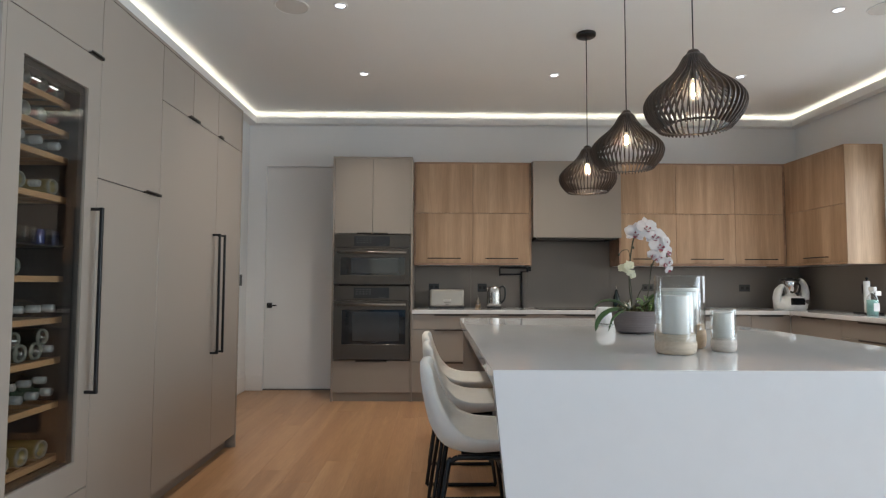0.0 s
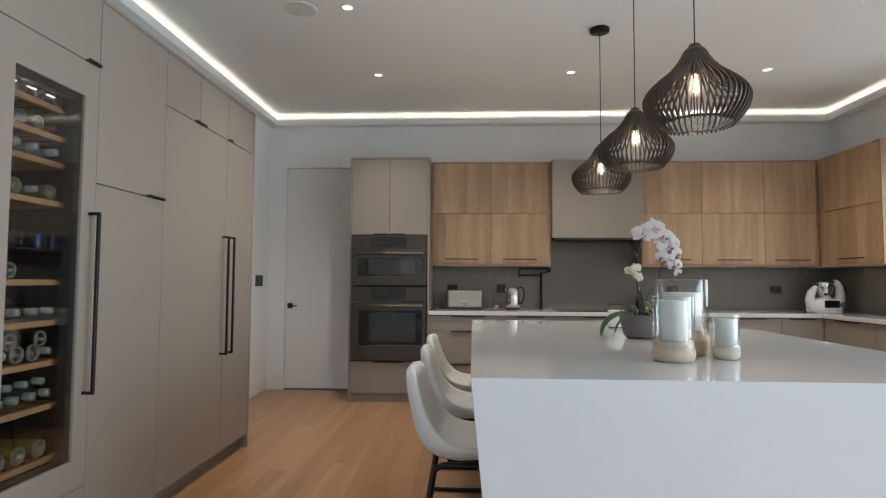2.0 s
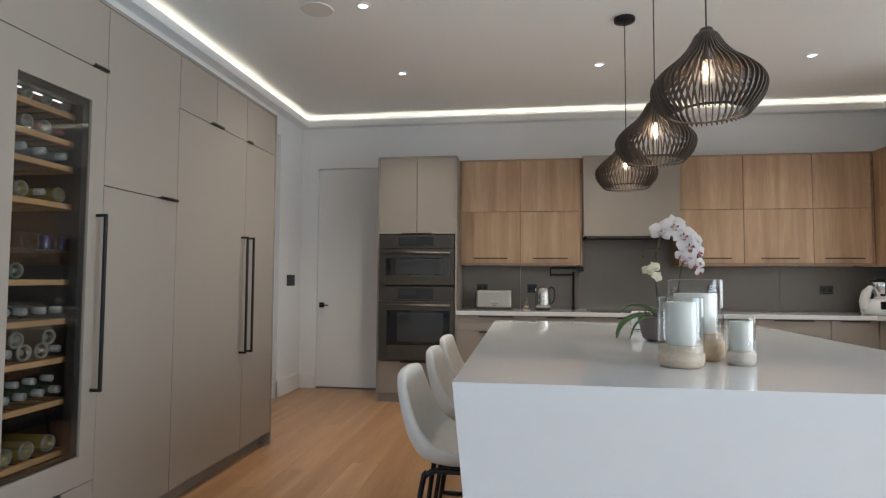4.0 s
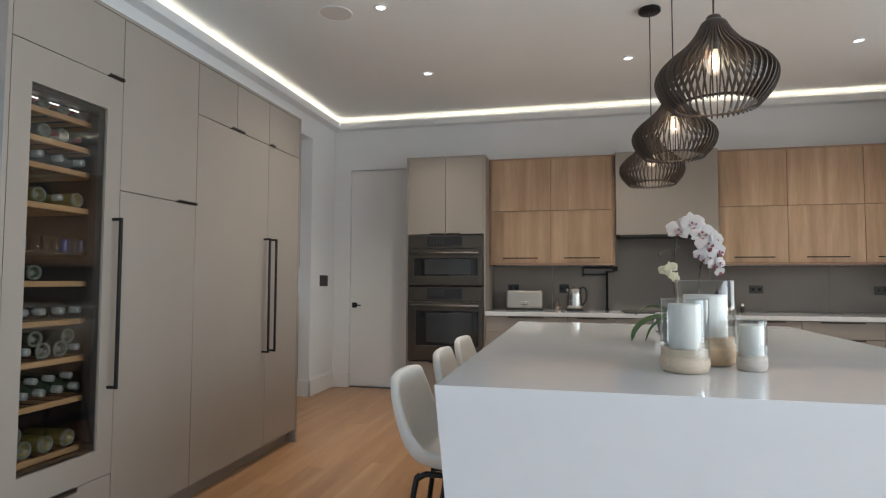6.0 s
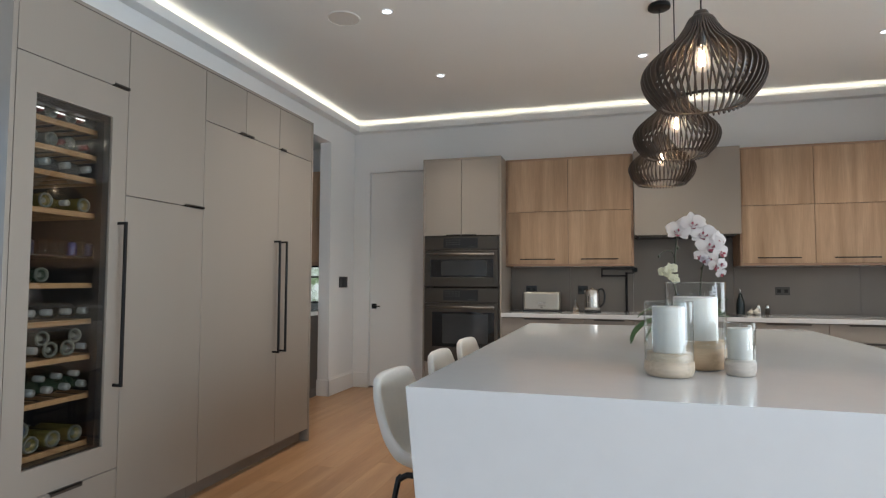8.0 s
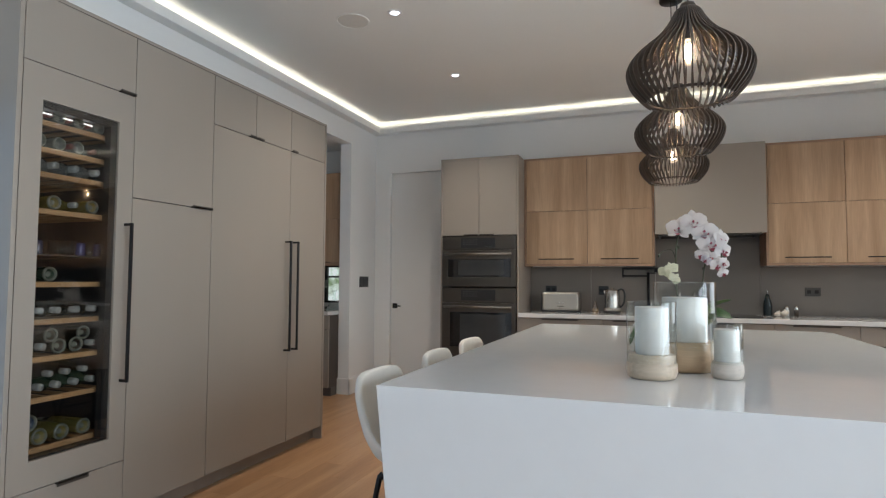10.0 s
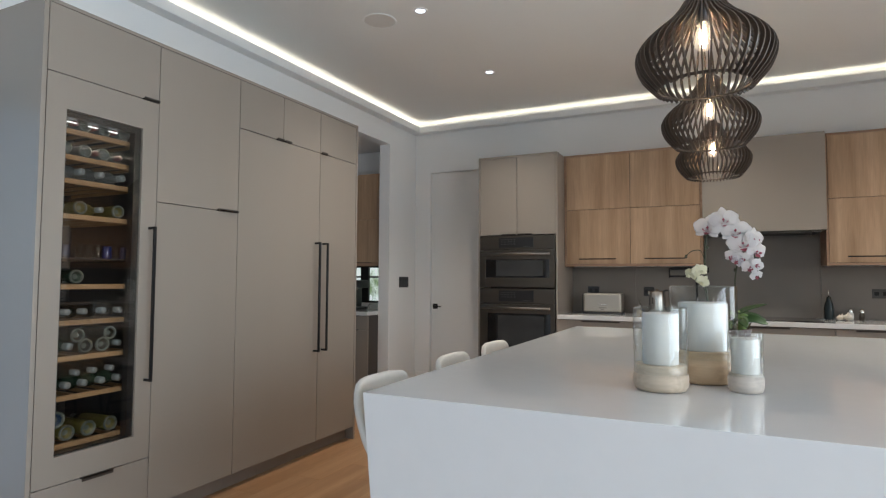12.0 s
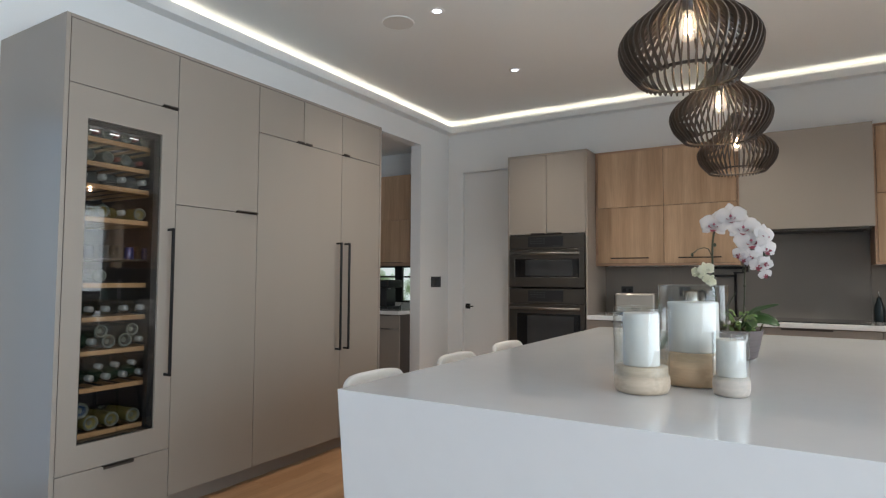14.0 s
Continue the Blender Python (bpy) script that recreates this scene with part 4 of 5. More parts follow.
def blade(points, width, thick=0.0016, fold=0.25, shape=1.0):
    """A pointed strap leaf with a folded midrib, along points."""
    pts = smooth_path(points, 5)
    bm = bmesh.new()
    n = len(pts)
    rows = []
    for i, p in enumerate(pts):
        t = i / (n - 1)
        d = (pts[min(i + 1, n - 1)] - pts[max(i - 1, 0)]).normalized()
        side = d.cross(Vector((0, -0.6, 0.8)))
        side = side.normalized() if side.length > 0.05 else Vector((0, 1, 0))
        nn = side.cross(d).normalized()
        w = width * (0.30 + 0.70 * math.sin(math.pi * min(0.97, 0.12 + 0.88 * t) ** shape)) * (1 if t < 0.93 else 0.55)
        rows.append([bm.verts.new(p + side * w * a + nn * (w * fold * abs(a) + o)) for a, o in ((-1, 0), (-0.5, thick), (0, thick), (0.5, thick), (1, 0), (0.5, -thick), (0, -thick), (-0.5, -thick))])
    for a, b in zip(rows, rows[1:]):
        for k in range(8):
            f = bm.faces.new((a[k], a[(k + 1) % 8], b[(k + 1) % 8], b[k]))
            f.smooth = True
    bm.faces.new(rows[0][::-1])
    bm.faces.new(rows[-1])
    bmesh.ops.recalc_face_normals(bm, faces=bm.faces[:])
    return bm


for pts, w in (
        (((1.22, 3.40, 1.02), (1.13, 3.36, 1.045), (1.05, 3.33, 1.02), (1.005, 3.31, 0.975), (0.990, 3.30, 0.925)), 0.017),
        (((1.22, 3.38, 1.02), (1.14, 3.32, 1.03), (1.08, 3.28, 0.995), (1.050, 3.26, 0.93)), 0.008),
        (((1.24, 3.44, 1.02), (1.17, 3.47, 1.08), (1.09, 3.50, 1.085), (1.03, 3.52, 1.04)), 0.013),
        (((1.29, 3.40, 1.02), (1.34, 3.40, 1.105), (1.39, 3.39, 1.130), (1.440, 3.38, 1.145)), 0.016),
        (((1.30, 3.40, 1.02), (1.345, 3.385, 1.075), (1.395, 3.38, 1.078), (1.440, 3.38, 1.058)), 0.036),
        (((1.29, 3.38, 1.02), (1.32, 3.33, 1.07), (1.34, 3.30, 1.075), (1.355, 3.26, 1.05)), 0.028),
        (((1.27, 3.40, 1.02), (1.285, 3.36, 1.07), (1.31, 3.33, 1.095)), 0.022),
        (((1.30, 3.43, 1.02), (1.34, 3.44, 1.09), (1.37, 3.45, 1.11)), 0.020),
        (((1.23, 3.42, 1.02), (1.20, 3.40, 1.07), (1.17, 3.37, 1.08)), 0.016)):
    part("leaf", blade(pts, w), LEAF, orc)
YG = mat("young_leaf", (0.15, 0.23, 0.07), 0.5, vary=0.3, scale=30)
for k in range(16):
    a = rg.uniform(0, 6.28)
    bx, by, bz = 1.298 + 0.025 * math.cos(a), 3.34 + 0.025 * math.sin(a), 1.020 + 0.005 * k
    part("small_leaf", blade(((bx, by, bz), (bx + 0.022 * math.cos(a), by + 0.022 * math.sin(a), bz + 0.022), (bx + 0.040 * math.cos(a), by + 0.040 * math.sin(a), bz + 0.020)), 0.010), YG, orc, "pale young leaf")

for pts, r in (
        (((1.235, 3.40, 1.01), (1.205, 3.37, 1.18), (1.200, 3.33, 1.34), (1.215, 3.30, 1.455), (1.265, 3.305, 1.52), (1.330, 3.305, 1.475), (1.375, 3.30, 1.40), (1.402, 3.30, 1.31), (1.408, 3.29, 1.255)), 0.0042),
        (((1.30, 3.40, 1.01), (1.315, 3.37, 1.16), (1.320, 3.34, 1.27), (1.335, 3.31, 1.335), (1.37, 3.305, 1.345)), 0.0034),
        (((1.225, 3.40, 1.01), (1.215, 3.36, 1.12), (1.19, 3.32, 1.23), (1.175, 3.305, 1.275)), 0.0028),
        (((1.200, 3.34, 1.33), (1.185, 3.32, 1.375), (1.150, 3.31, 1.375), (1.125, 3.30, 1.352)), 0.0020),
        (((1.240, 3.39, 1.01), (1.250, 3.36, 1.12), (1.285, 3.33, 1.19)), 0.0022)):
    part("stem", tube(smooth_path(pts, 5), r, 8), STEM, orc)
for p in ((1.203, 3.345, 1.25), (1.212, 3.315, 1.39), (1.318, 3.35, 1.22), (1.125, 3.30, 1.350), (1.318, 3.33, 1.29)):
    part("node", lathe([(0, -0.009), (0.005, -0.004), (0.006, 0.002), (0.003, 0.008), (0, 0.010)], *p, 10), STEM, orc)


def petal(c, facing, ang, length, width, cup):
    f = Vector(facing).normalized()
    sx = f.cross(Vector((0, 0, 1))).normalized()
    sz = sx.cross(f)
    d = sx * math.cos(ang) + sz * math.sin(ang)
    e = f.cross(d)
    bm = bmesh.new()
    rows = []
    n, m = 9, 9
    for i in range(n):
        t = i / (n - 1)
        w = width * math.sqrt(max(0.03, 1 - ((t - 0.52) / 0.53) ** 2))
        row = []
        for j in range(m):
            v = -1 + 2 * j / (m - 1)
            lift = math.sin(math.pi * t * 0.8) * 0.5 - t * t * 0.7
            row.append(bm.verts.new(Vector(c) + d * (length * (t + 0.13 * t * (1 - v * v) - 0.06 * t)) + e * (w * v) + f * (cup * lift - 0.10 * w * v * v)))
        rows.append(row)
    for a, b in zip(rows, rows[1:]):
        for j in range(m - 1):
            q = bm.faces.new((a[j], a[j + 1], b[j + 1], b[j]))
            q.smooth = True
    bmesh.ops.solidify(bm, geom=bm.faces[:], thickness=0.0008)
    return bm


def flower(x, z, size, facing, roll, mp, ml, y=3.29):
    x, z = 0.108 + (x - 0.108) * 0.982, 1.194 + (z - 1.194) * 0.982
    size *= 1.28
    c = Vector((x, y, z))
    f = Vector(facing).normalized()
    bms = []
    for k, (a, ln, w) in enumerate(((90, 1.0, 0.36), (218, 0.95, 0.34), (322, 0.95, 0.34))):
        bms.append(petal(c - f * 0.003, facing, math.radians(a + roll), size * ln, size * w, 0.12 * size))
    for a in (12, 168):
        bms.append(petal(c + f * 0.001, facing, math.radians(a + roll), size * 1.04, size * 0.62, 0.10 * size))
    fl = part("flower", join(*bms), mp, orc)
    lip = join(petal(c + f * 0.004, facing, math.radians(270 + roll), size * 0.58, size * 0.27, -0.5 * size), petal(c + f * 0.004, facing, math.radians(225 + roll), size * 0.38, size * 0.20, -0.7 * size), petal(c + f * 0.004, facing, math.radians(315 + roll), size * 0.38, size * 0.20, -0.7 * size), lathe([(0, -0.10 * size), (0.10 * size, 0), (0, 0.12 * size)], *(c + f * 0.006), 10))
    part("lip", lip, ml, fl, "crimson lip")


for x, z, s, f, r in ((1.235, 1.480, 0.044, (-0.15, -1, 0.15), 8), (1.298, 1.512, 0.044, (0.05, -1, 0.2), -6), (1.344, 1.464, 0.046, (0.15, -1, 0.1), 5), (1.372, 1.408, 0.046, (0.1, -1, 0.0), -8), (1.418, 1.432, 0.034, (0.7, -0.8, 0.1), 10), (1.424, 1.372, 0.033, (0.6, -0.9, 0.0), -12)):
    flower(x, z, s, f, r, PETAL, LIP, 3.285 + 0.02 * (x > 1.4))
for x, z, s, f, r in ((1.330, 1.352, 0.024, (-0.3, -1, 0), 20), (1.368, 1.342, 0.024, (0.1, -1, -0.2), -15), (1.398, 1.305, 0.027, (0.2, -1, -0.2), 10), (1.425, 1.315, 0.022, (0.6, -1, -0.1), 30), (1.420, 1.268, 0.019, (0.3, -1, -0.4), -20)):
    flower(x, z, s, f, r, PETAL, LIP, 3.280)
flower(1.350, 1.330, 0.020, (-0.1, -1, -0.1), 40, SPECKLED, LIP, 3.275)
for x, z, s, f, r in ((1.165, 1.275, 0.030, (-0.5, -1, 0.1), 15), (1.200, 1.290, 0.032, (0.3, -1, 0.2), -20), (1.210, 1.242, 0.028, (0.1, -1, -0.3), 40)):
    flower(x, z, s * 0.78, f, r, YELLOW, YELLOW, 3.29)

# ---- on the worktop ----
K = 0.917
ts = thing("toaster", (0.21, 6.30, K), "wide brushed steel four-slice toaster", "toaster")
part("body", box(0.034, 0.398, 6.215, 6.405, K + 0.018, K + 0.200, 0.022, 4), mat("satin_steel", (0.42, 0.39, 0.345), 0.40, 0.85, vary=0.04, scale=20, stretch=(0.05, 1, 1)), ts)
part("base", box(0.028, 0.404, 6.222, 6.398, K + 0.0005, K + 0.020, 0.006, 2), BLACK_PLASTIC, ts, "black plastic base")
part("end_cap", box(0.024, 0.0335, 6.235, 6.385, K + 0.021, K + 0.185, 0.005, 2), BLACK_PLASTIC, ts, "black end cap")
part("slot", box(0.075, 0.350, 6.262, 6.290, K + 0.1985, K + 0.2010), BLACK, ts, "dark bread slot")
part("slot", box(0.075, 0.350, 6.330, 6.358, K + 0.1985, K + 0.2010), BLACK, ts, "dark bread slot")
part("lever", box(0.018, 0.030, 6.29, 6.33, K + 0.11, K + 0.125, 0.003), BLACK_PLASTIC, ts)
for k in range(4):
    part("button", lathe([(0, 0.004), (0.007, 0.003), (0.008, 0)], 0, 0, 0, 14), CHROME, ts).matrix_local = Matrix.Translation(Vector((0.185 + 0.022 * k, 6.2148, K + 0.090)) - ORG[ts]) @ pose(0, 0, 0, 90, 0, 0) @ Matrix.Translation(ORG[ts])
for k in range(2):
    part("mark", box(0.185 + 0.02 * k, 0.255 - 0.02 * k, 6.2142, 6.2149, K + 0.058 - 0.018 * k, K + 0.063 - 0.018 * k), BLACK, ts, "dark printed bar")

kt = thing("kettle", (0.716, 6.235, K), "polished steel electric kettle with black handle", "kettle")
part("power_base", lathe([(0, 0.0005), (0.080, 0.0005), (0.082, 0.006), (0.080, 0.018), (0.074, 0.022), (0, 0.022)], 0.716, 6.235, K, 40), BLACK_PLASTIC, kt)
part("body", lathe([(0, 0.028), (0.074, 0.028), (0.078, 0.030), (0.077, 0.060), (0.073, 0.15), (0.068, 0.215), (0.062, 0.225), (0, 0.226)], 0.716, 6.235, K, 40), STEEL, kt)
part("lid", lathe([(0, 0.245), (0.012, 0.244), (0.015, 0.234), (0.045, 0.231), (0.057, 0.2265), (0, 0.2265)], 0.716, 6.235, K, 32), STEEL, kt)
part("handle", tube(smooth_path([(0.772, 6.220, K + 0.222), (0.800, 6.215, K + 0.236), (0.826, 6.208, K + 0.215), (0.832, 6.206, K + 0.16), (0.822, 6.208, K + 0.10), (0.790, 6.218, K + 0.062)], 5), 0.010, 12), BLACK_PLASTIC, kt, "black handle")
part("spout", tube([(0.660, 6.235, K + 0.195), (0.640, 6.235, K + 0.222)], [0.020, 0.012], 14), CHROME, kt)
part("water_gauge", box(0.655, 0.664, 6.155, 6.166, K + 0.06, K + 0.17), BLACK_PLASTIC, kt)

FROSTED = thin_glass("cruet_glass", (0.82, 0.77, 0.70), 0.45, 1.6)
sp = thing("glass_cruet", (0.550, 6.30, K), "small clear glass cruet with pale amber oil", "cruet")
part("bottle", lathe([(0, 0.0005), (0.034, 0.0005), (0.036, 0.006), (0.030, 0.06), (0.016, 0.085), (0.011, 0.11), (0.013, 0.118)], 0.550, 6.30, K, 24), FROSTED, sp)
part("oil", lathe([(0, 0.003), (0.032, 0.003), (0.030, 0.040), (0, 0.040)], 0.550, 6.30, K, 24), mat("pale_oil", (0.58, 0.42, 0.24), 0.3), sp)
part("stopper", lathe([(0, 0.150), (0.007, 0.142), (0.010, 0.130), (0.007, 0.119), (0, 0.119)], 0.550, 6.30, K, 16), CLEAR, sp)

pf = thing("pot_filler", (1.044, 6.49, K), "black jointed pot filler tap against the backsplash", "tap")
part("riser", tube([(1.044, 6.490, K + 0.0005), (1.044, 6.490, 1.318)], 0.0125, 14), BLACK, pf)
part("flange", lathe([(0, 0.0005), (0.026, 0.0005), (0.026, 0.008), (0.014, 0.014), (0, 0.014)], 1.044, 6.490, K, 24), BLACK, pf)
part("arm", join(box(0.800, 1.05, 6.478, 6.502, 1.274, 1.292, 0.003), box(0.798, 0.812, 6.480, 6.500, 1.266, 1.362, 0.003)), BLACK, pf)
part("upper_arm", join(box(0.812, 1.150, 6.480, 6.500, 1.346, 1.366, 0.003), box(1.100, 1.150, 6.480, 6.527, 1.318, 1.346, 0.003)), BLACK, pf)
part("lever", box(1.03, 1.12, 6.470, 6.480, 1.306, 1.316, 0.002), BLACK, pf)


def plate(label, x, y, z, w, h, axis, m=None):
    m = m or BLACK_PLASTIC
    if axis == "y":
        t = thing("power_outlet", (x, y, z), label, "power outlet", "wall outlets")
        part("plate", box(x - w / 2, x + w / 2, y - 0.007, y - 0.0003, z - h / 2, z + h / 2, 0.002), m, t)
        for k in (-1, 1):
            part("socket", box(x + k * w * 0.24 - 0.016, x + k * w * 0.24 + 0.016, y - 0.009, y - 0.0068, z - 0.016, z + 0.016, 0.001), BLACK, t)
    else:
        t = thing("power_outlet", (x, y, z), label, "power outlet", "wall outlets")
        part("plate", box(x - 0.007, x - 0.0003, y - w / 2, y + w / 2, z - h / 2, z + h / 2, 0.002), m, t)
        for k in (-1, 1):
            part("socket", box(x - 0.009, x - 0.0068, y + k * w * 0.24 - 0.016, y + k * w * 0.24 + 0.016, z - 0.016, z + 0.016, 0.001), BLACK, t)


YS = YB - 0.012
plate("black double power outlet on the backsplash", 0.077, YS, 1.140, 0.115, 0.075, "y")
plate("black double power outlet on the backsplash", 0.612, YS, 1.135, 0.100, 0.090, "y")
OUTLET_GREY = mat("dark_grey_plastic", (0.055, 0.052, 0.048), 0.45, vary=0.06, scale=20)
plate("dark grey double power outlet on the backsplash", 2.460, YS, 1.140, 0.125, 0.078, "y", OUTLET_GREY)
plate("black double power outlet on the backsplash", 3.543, YS, 1.140, 0.120, 0.078, "y")
plate("black double power outlet on the side backsplash", XR - 0.012, 5.52, 1.144, 0.12, 0.085, "x")
plate("black power outlet behind the food processor", XR - 0.012, 6.40, 1.13, 0.10, 0.085, "x")
sw = thing("light_switch", (XL, 6.262, 1.208), "square dark grey light switch plate", "light switch")
part("plate", box(XL + 0.0003, XL + 0.008, 6.160, 6.364, 1.148, 1.268, 0.002), DARK_LINER, sw)
for k in (-1, 0, 1):
    part("rocker", box(XL + 0.0078, XL + 0.011, 6.262 + 0.060 * k - 0.024, 6.262 + 0.060 * k + 0.024, 1.165, 1.251, 0.001), DARK_LINER, sw)

# oil bottle, garlic and shakers by the cooktop
ob = thing("oil_bottle", (2.075, 6.42, K), "dark green-black oil bottle with steel spout", "bottle")
part("bottle", lathe([(0, 0.0005), (0.036, 0.0005), (0.038, 0.008), (0.038, 0.09), (0.032, 0.13), (0.019, 0.165), (0.016, 0.195), (0, 0.196)], 2.075, 6.42, K, 28), mat("dark_green_glaze", (0.012, 0.020, 0.022), 0.25), ob)
part("spout", tube([(2.075, 6.42, K + 0.194), (2.075, 6.42, K + 0.225), (2.070, 6.415, K + 0.25)], [0.007, 0.004, 0.003], 10), CHROME, ob)
for x, y in ((2.232, 6.445), (2.306, 6.430)):
    sk = thing("spice_shaker", (x, y, K), "small glass shaker with steel cap", "shaker", "shakers by the cooktop")
    part("jar", lathe([(0, 0.0005), (0.020, 0.0005), (0.021, 0.05), (0.018, 0.062), (0, 0.062)], x, y, K, 20), WHITE_PLASTIC if x < 2.25 else DARK_STEEL, sk)
    part("cap", lathe([(0.0195, 0.062), (0.0195, 0.082), (0.012, 0.094), (0.004, 0.098), (0, 0.098)], x, y, K, 20), CHROME, sk)
GARLIC = mat("garlic_skin", (0.66, 0.60, 0.52), 0.6, vary=0.15, scale=40)
for x, y, s in ((2.200, 6.36, 1.0), (2.135, 6.33, 0.75), (2.165, 6.40, 0.8)):
    gp = []
    for k in range(9):
        t = k / 8
        gp.append((s * 0.034 * math.sin(math.pi * t) ** 0.7 * (1 if t < 0.6 else 1 - 0.75 * (t - 0.6) / 0.4), s * (0.001 + 0.062 * t)))
    solid("garlic_bulb", lathe([(0, gp[0][1])] + gp[1:-1] + [(0.002, s * 0.07), (0, s * 0.072)], x, y, K, 14), GARLIC, "pale papery garlic bulb on the worktop", "garlic", "garlic bulbs", base=(x, y, K))

# food processor with steel bowl, in the corner
mx = thing("food_processor", (3.93, 6.22, K), "white food processor with steel bowl and black lid", "food processor")
c0 = Vector((3.93, 6.22, K))
part("base", lathe([(0, 0.0005), (0.165, 0.0005), (0.180, 0.01), (0.185, 0.05), (0.165, 0.10), (0.13, 0.135), (0.10, 0.15), (0, 0.15)], *c0, 40), WHITE_PLASTIC, mx, "white rounded base")
part("side_arm", tube(smooth_path([c0 + Vector(p) for p in ((0.155, 0.0, 0.05), (0.175, 0, 0.15), (0.170, 0, 0.24), (0.148, 0, 0.295), (0.115, 0, 0.325))], 5), [0.05, 0.05, 0.05, 0.05, 0.05, 0.05, 0.05, 0.05, 0.048, 0.046, 0.045, 0.044, 0.042, 0.04, 0.04, 0.038, 0.036, 0.034, 0.032, 0.03, 0.028], 16, flat=1.4), WHITE_PLASTIC, mx)
part("side_arm", tube(smooth_path([c0 + Vector(p) for p in ((-0.15, 0, 0.05), (-0.165, 0, 0.13), (-0.14, 0, 0.21), (-0.09, 0, 0.27))], 5), [0.045] * 6 + [0.042] * 5 + [0.036, 0.032, 0.028, 0.024, 0.02], 16, flat=1.4), WHITE_PLASTIC, mx)
part("bowl", lathe([(0.058, 0.148), (0.066, 0.16), (0.090, 0.24), (0.104, 0.315), (0.102, 0.318), (0, 0.30)], *c0, 40), CHROME, mx, "polished steel bowl")
part("lid", lathe([(0, 0.352), (0.040, 0.352), (0.046, 0.338), (0.106, 0.334), (0.110, 0.318), (0, 0.318)], *c0, 36), BLACK_PLASTIC, mx, "black lid")
part("bowl_handle", tube(smooth_path([c0 + Vector(p) for p in ((0.02, -0.098, 0.29), (0.035, -0.135, 0.27), (0.035, -0.125, 0.20), (0.02, -0.085, 0.18))], 5), 0.011, 12), BLACK_PLASTIC, mx)
part("screen", box(c0.x - 0.10, c0.x + 0.065, c0.y - 0.192, c0.y - 0.168, K + 0.055, K + 0.130, 0.006), OVEN_GLASS, mx, "black touch screen")
mx.scale = (0.86, 0.88, 0.96)
mx.location.x = 3.865
part("dial", tube([(c0.x + 0.095, c0.y - 0.165, K + 0.09), (c0.x + 0.095, c0.y - 0.190, K + 0.09)], 0.024, 24), CHROME, mx)

pt = thing("paper_towel_holder", (4.050, 5.36, K), "slim white roll on a black stand", "paper towel holder")
part("stand", box(3.975, 4.135, 5.27, 5.45, K + 0.0005, K + 0.014, 0.003), BLACK, pt)
part("roll", lathe([(0, 0.015), (0.026, 0.015), (0.027, 0.018), (0.027, 0.297), (0.025, 0.300), (0, 0.300)], 4.050, 5.36, K, 28), WHITE_PLASTIC, pt)
part("knob", lathe([(0, 0.335), (0.010, 0.333), (0.012, 0.322), (0.006, 0.312), (0.006, 0.301), (0, 0.301)], 4.050, 5.36, K, 16), BLACK, pt)
sb = thing("spray_bottle", (3.87, 5.06, K), "clear spray bottle with teal cleaner and white trigger", "spray bottle")
part("bottle", lathe([(0, 0.0005), (0.043, 0.0005), (0.046, 0.008), (0.046, 0.12), (0.038, 0.160), (0.018, 0.185), (0.015, 0.20), (0, 0.20)], 3.87, 5.06, K, 28), CLEAR, sb)
part("liquid", lathe([(0, 0.003), (0.041, 0.003), (0.0425, 0.138), (0, 0.138)], 3.87, 5.06, K, 28), mat("teal_liquid", (0.24, 0.44, 0.41), 0.25), sb, "teal cleaning liquid")
part("label", box(3.845, 3.895, 5.010, 5.0135, K + 0.04, K + 0.11), WHITE_PLASTIC, sb, "white label")
part("trigger", join(box(3.855, 3.885, 5.02, 5.085, K + 0.212, K + 0.250, 0.006, 2), box(3.857, 3.883, 5.045, 5.075, K + 0.195, K + 0.213), box(3.924, 3.876, 5.025, 5.033, K + 0.175, K + 0.213)), WHITE_PLASTIC, sb, "white trigger head")

# puck light under the side cabinet
pk = thing("cabinet_light", (4.02, 6.05, 1.391), "small puck light under the oak cabinet, lit", "cabinet light")
part("rim", lathe([(0.022, -0.001), (0.024, -0.007), (0.032, -0.006), (0.033, -0.0005)], 4.02, 6.05, 1.391, 24), STEEL, pk)
part("lens", lathe([(0, -0.003), (0.022, -0.003), (0.022, -0.0005)], 4.02, 6.05, 1.391, 20), glow("puck_lens", (1.0, 0.88, 0.70), 12.0), pk)

# light strips under the oak cabinets, behind the front lip
UNDER = glow("under_cabinet_led", (1.0, 0.88, 0.70), 1.6)
for a, b in ((-0.10, 1.08), (2.07, 3.78)):
    us = thing("under_cabinet_strip", ((a + b) / 2, 6.25, 1.391), "slim warm light strip under the oak cabinets", "light strip", "under cabinet strips")
    part("channel", box(a, b, 6.240, 6.262, 1.3865, 1.3908, 0.001), STEEL, us)
    part("diffuser", box(a + 0.005, b - 0.005, 6.243, 6.259, 1.3845, 1.3863), UNDER, us, "glowing diffuser")
us = thing("under_cabinet_strip", (3.89, 5.70, 1.391), "slim warm light strip under the side oak cabinet", "light strip", "under cabinet strips")
part("channel", box(3.868, 3.890, 5.31, 6.17, 1.3865, 1.3908, 0.001), STEEL, us)
part("diffuser", box(3.871, 3.887, 5.315, 6.165, 1.3845, 1.3863), UNDER, us, "glowing diffuser")

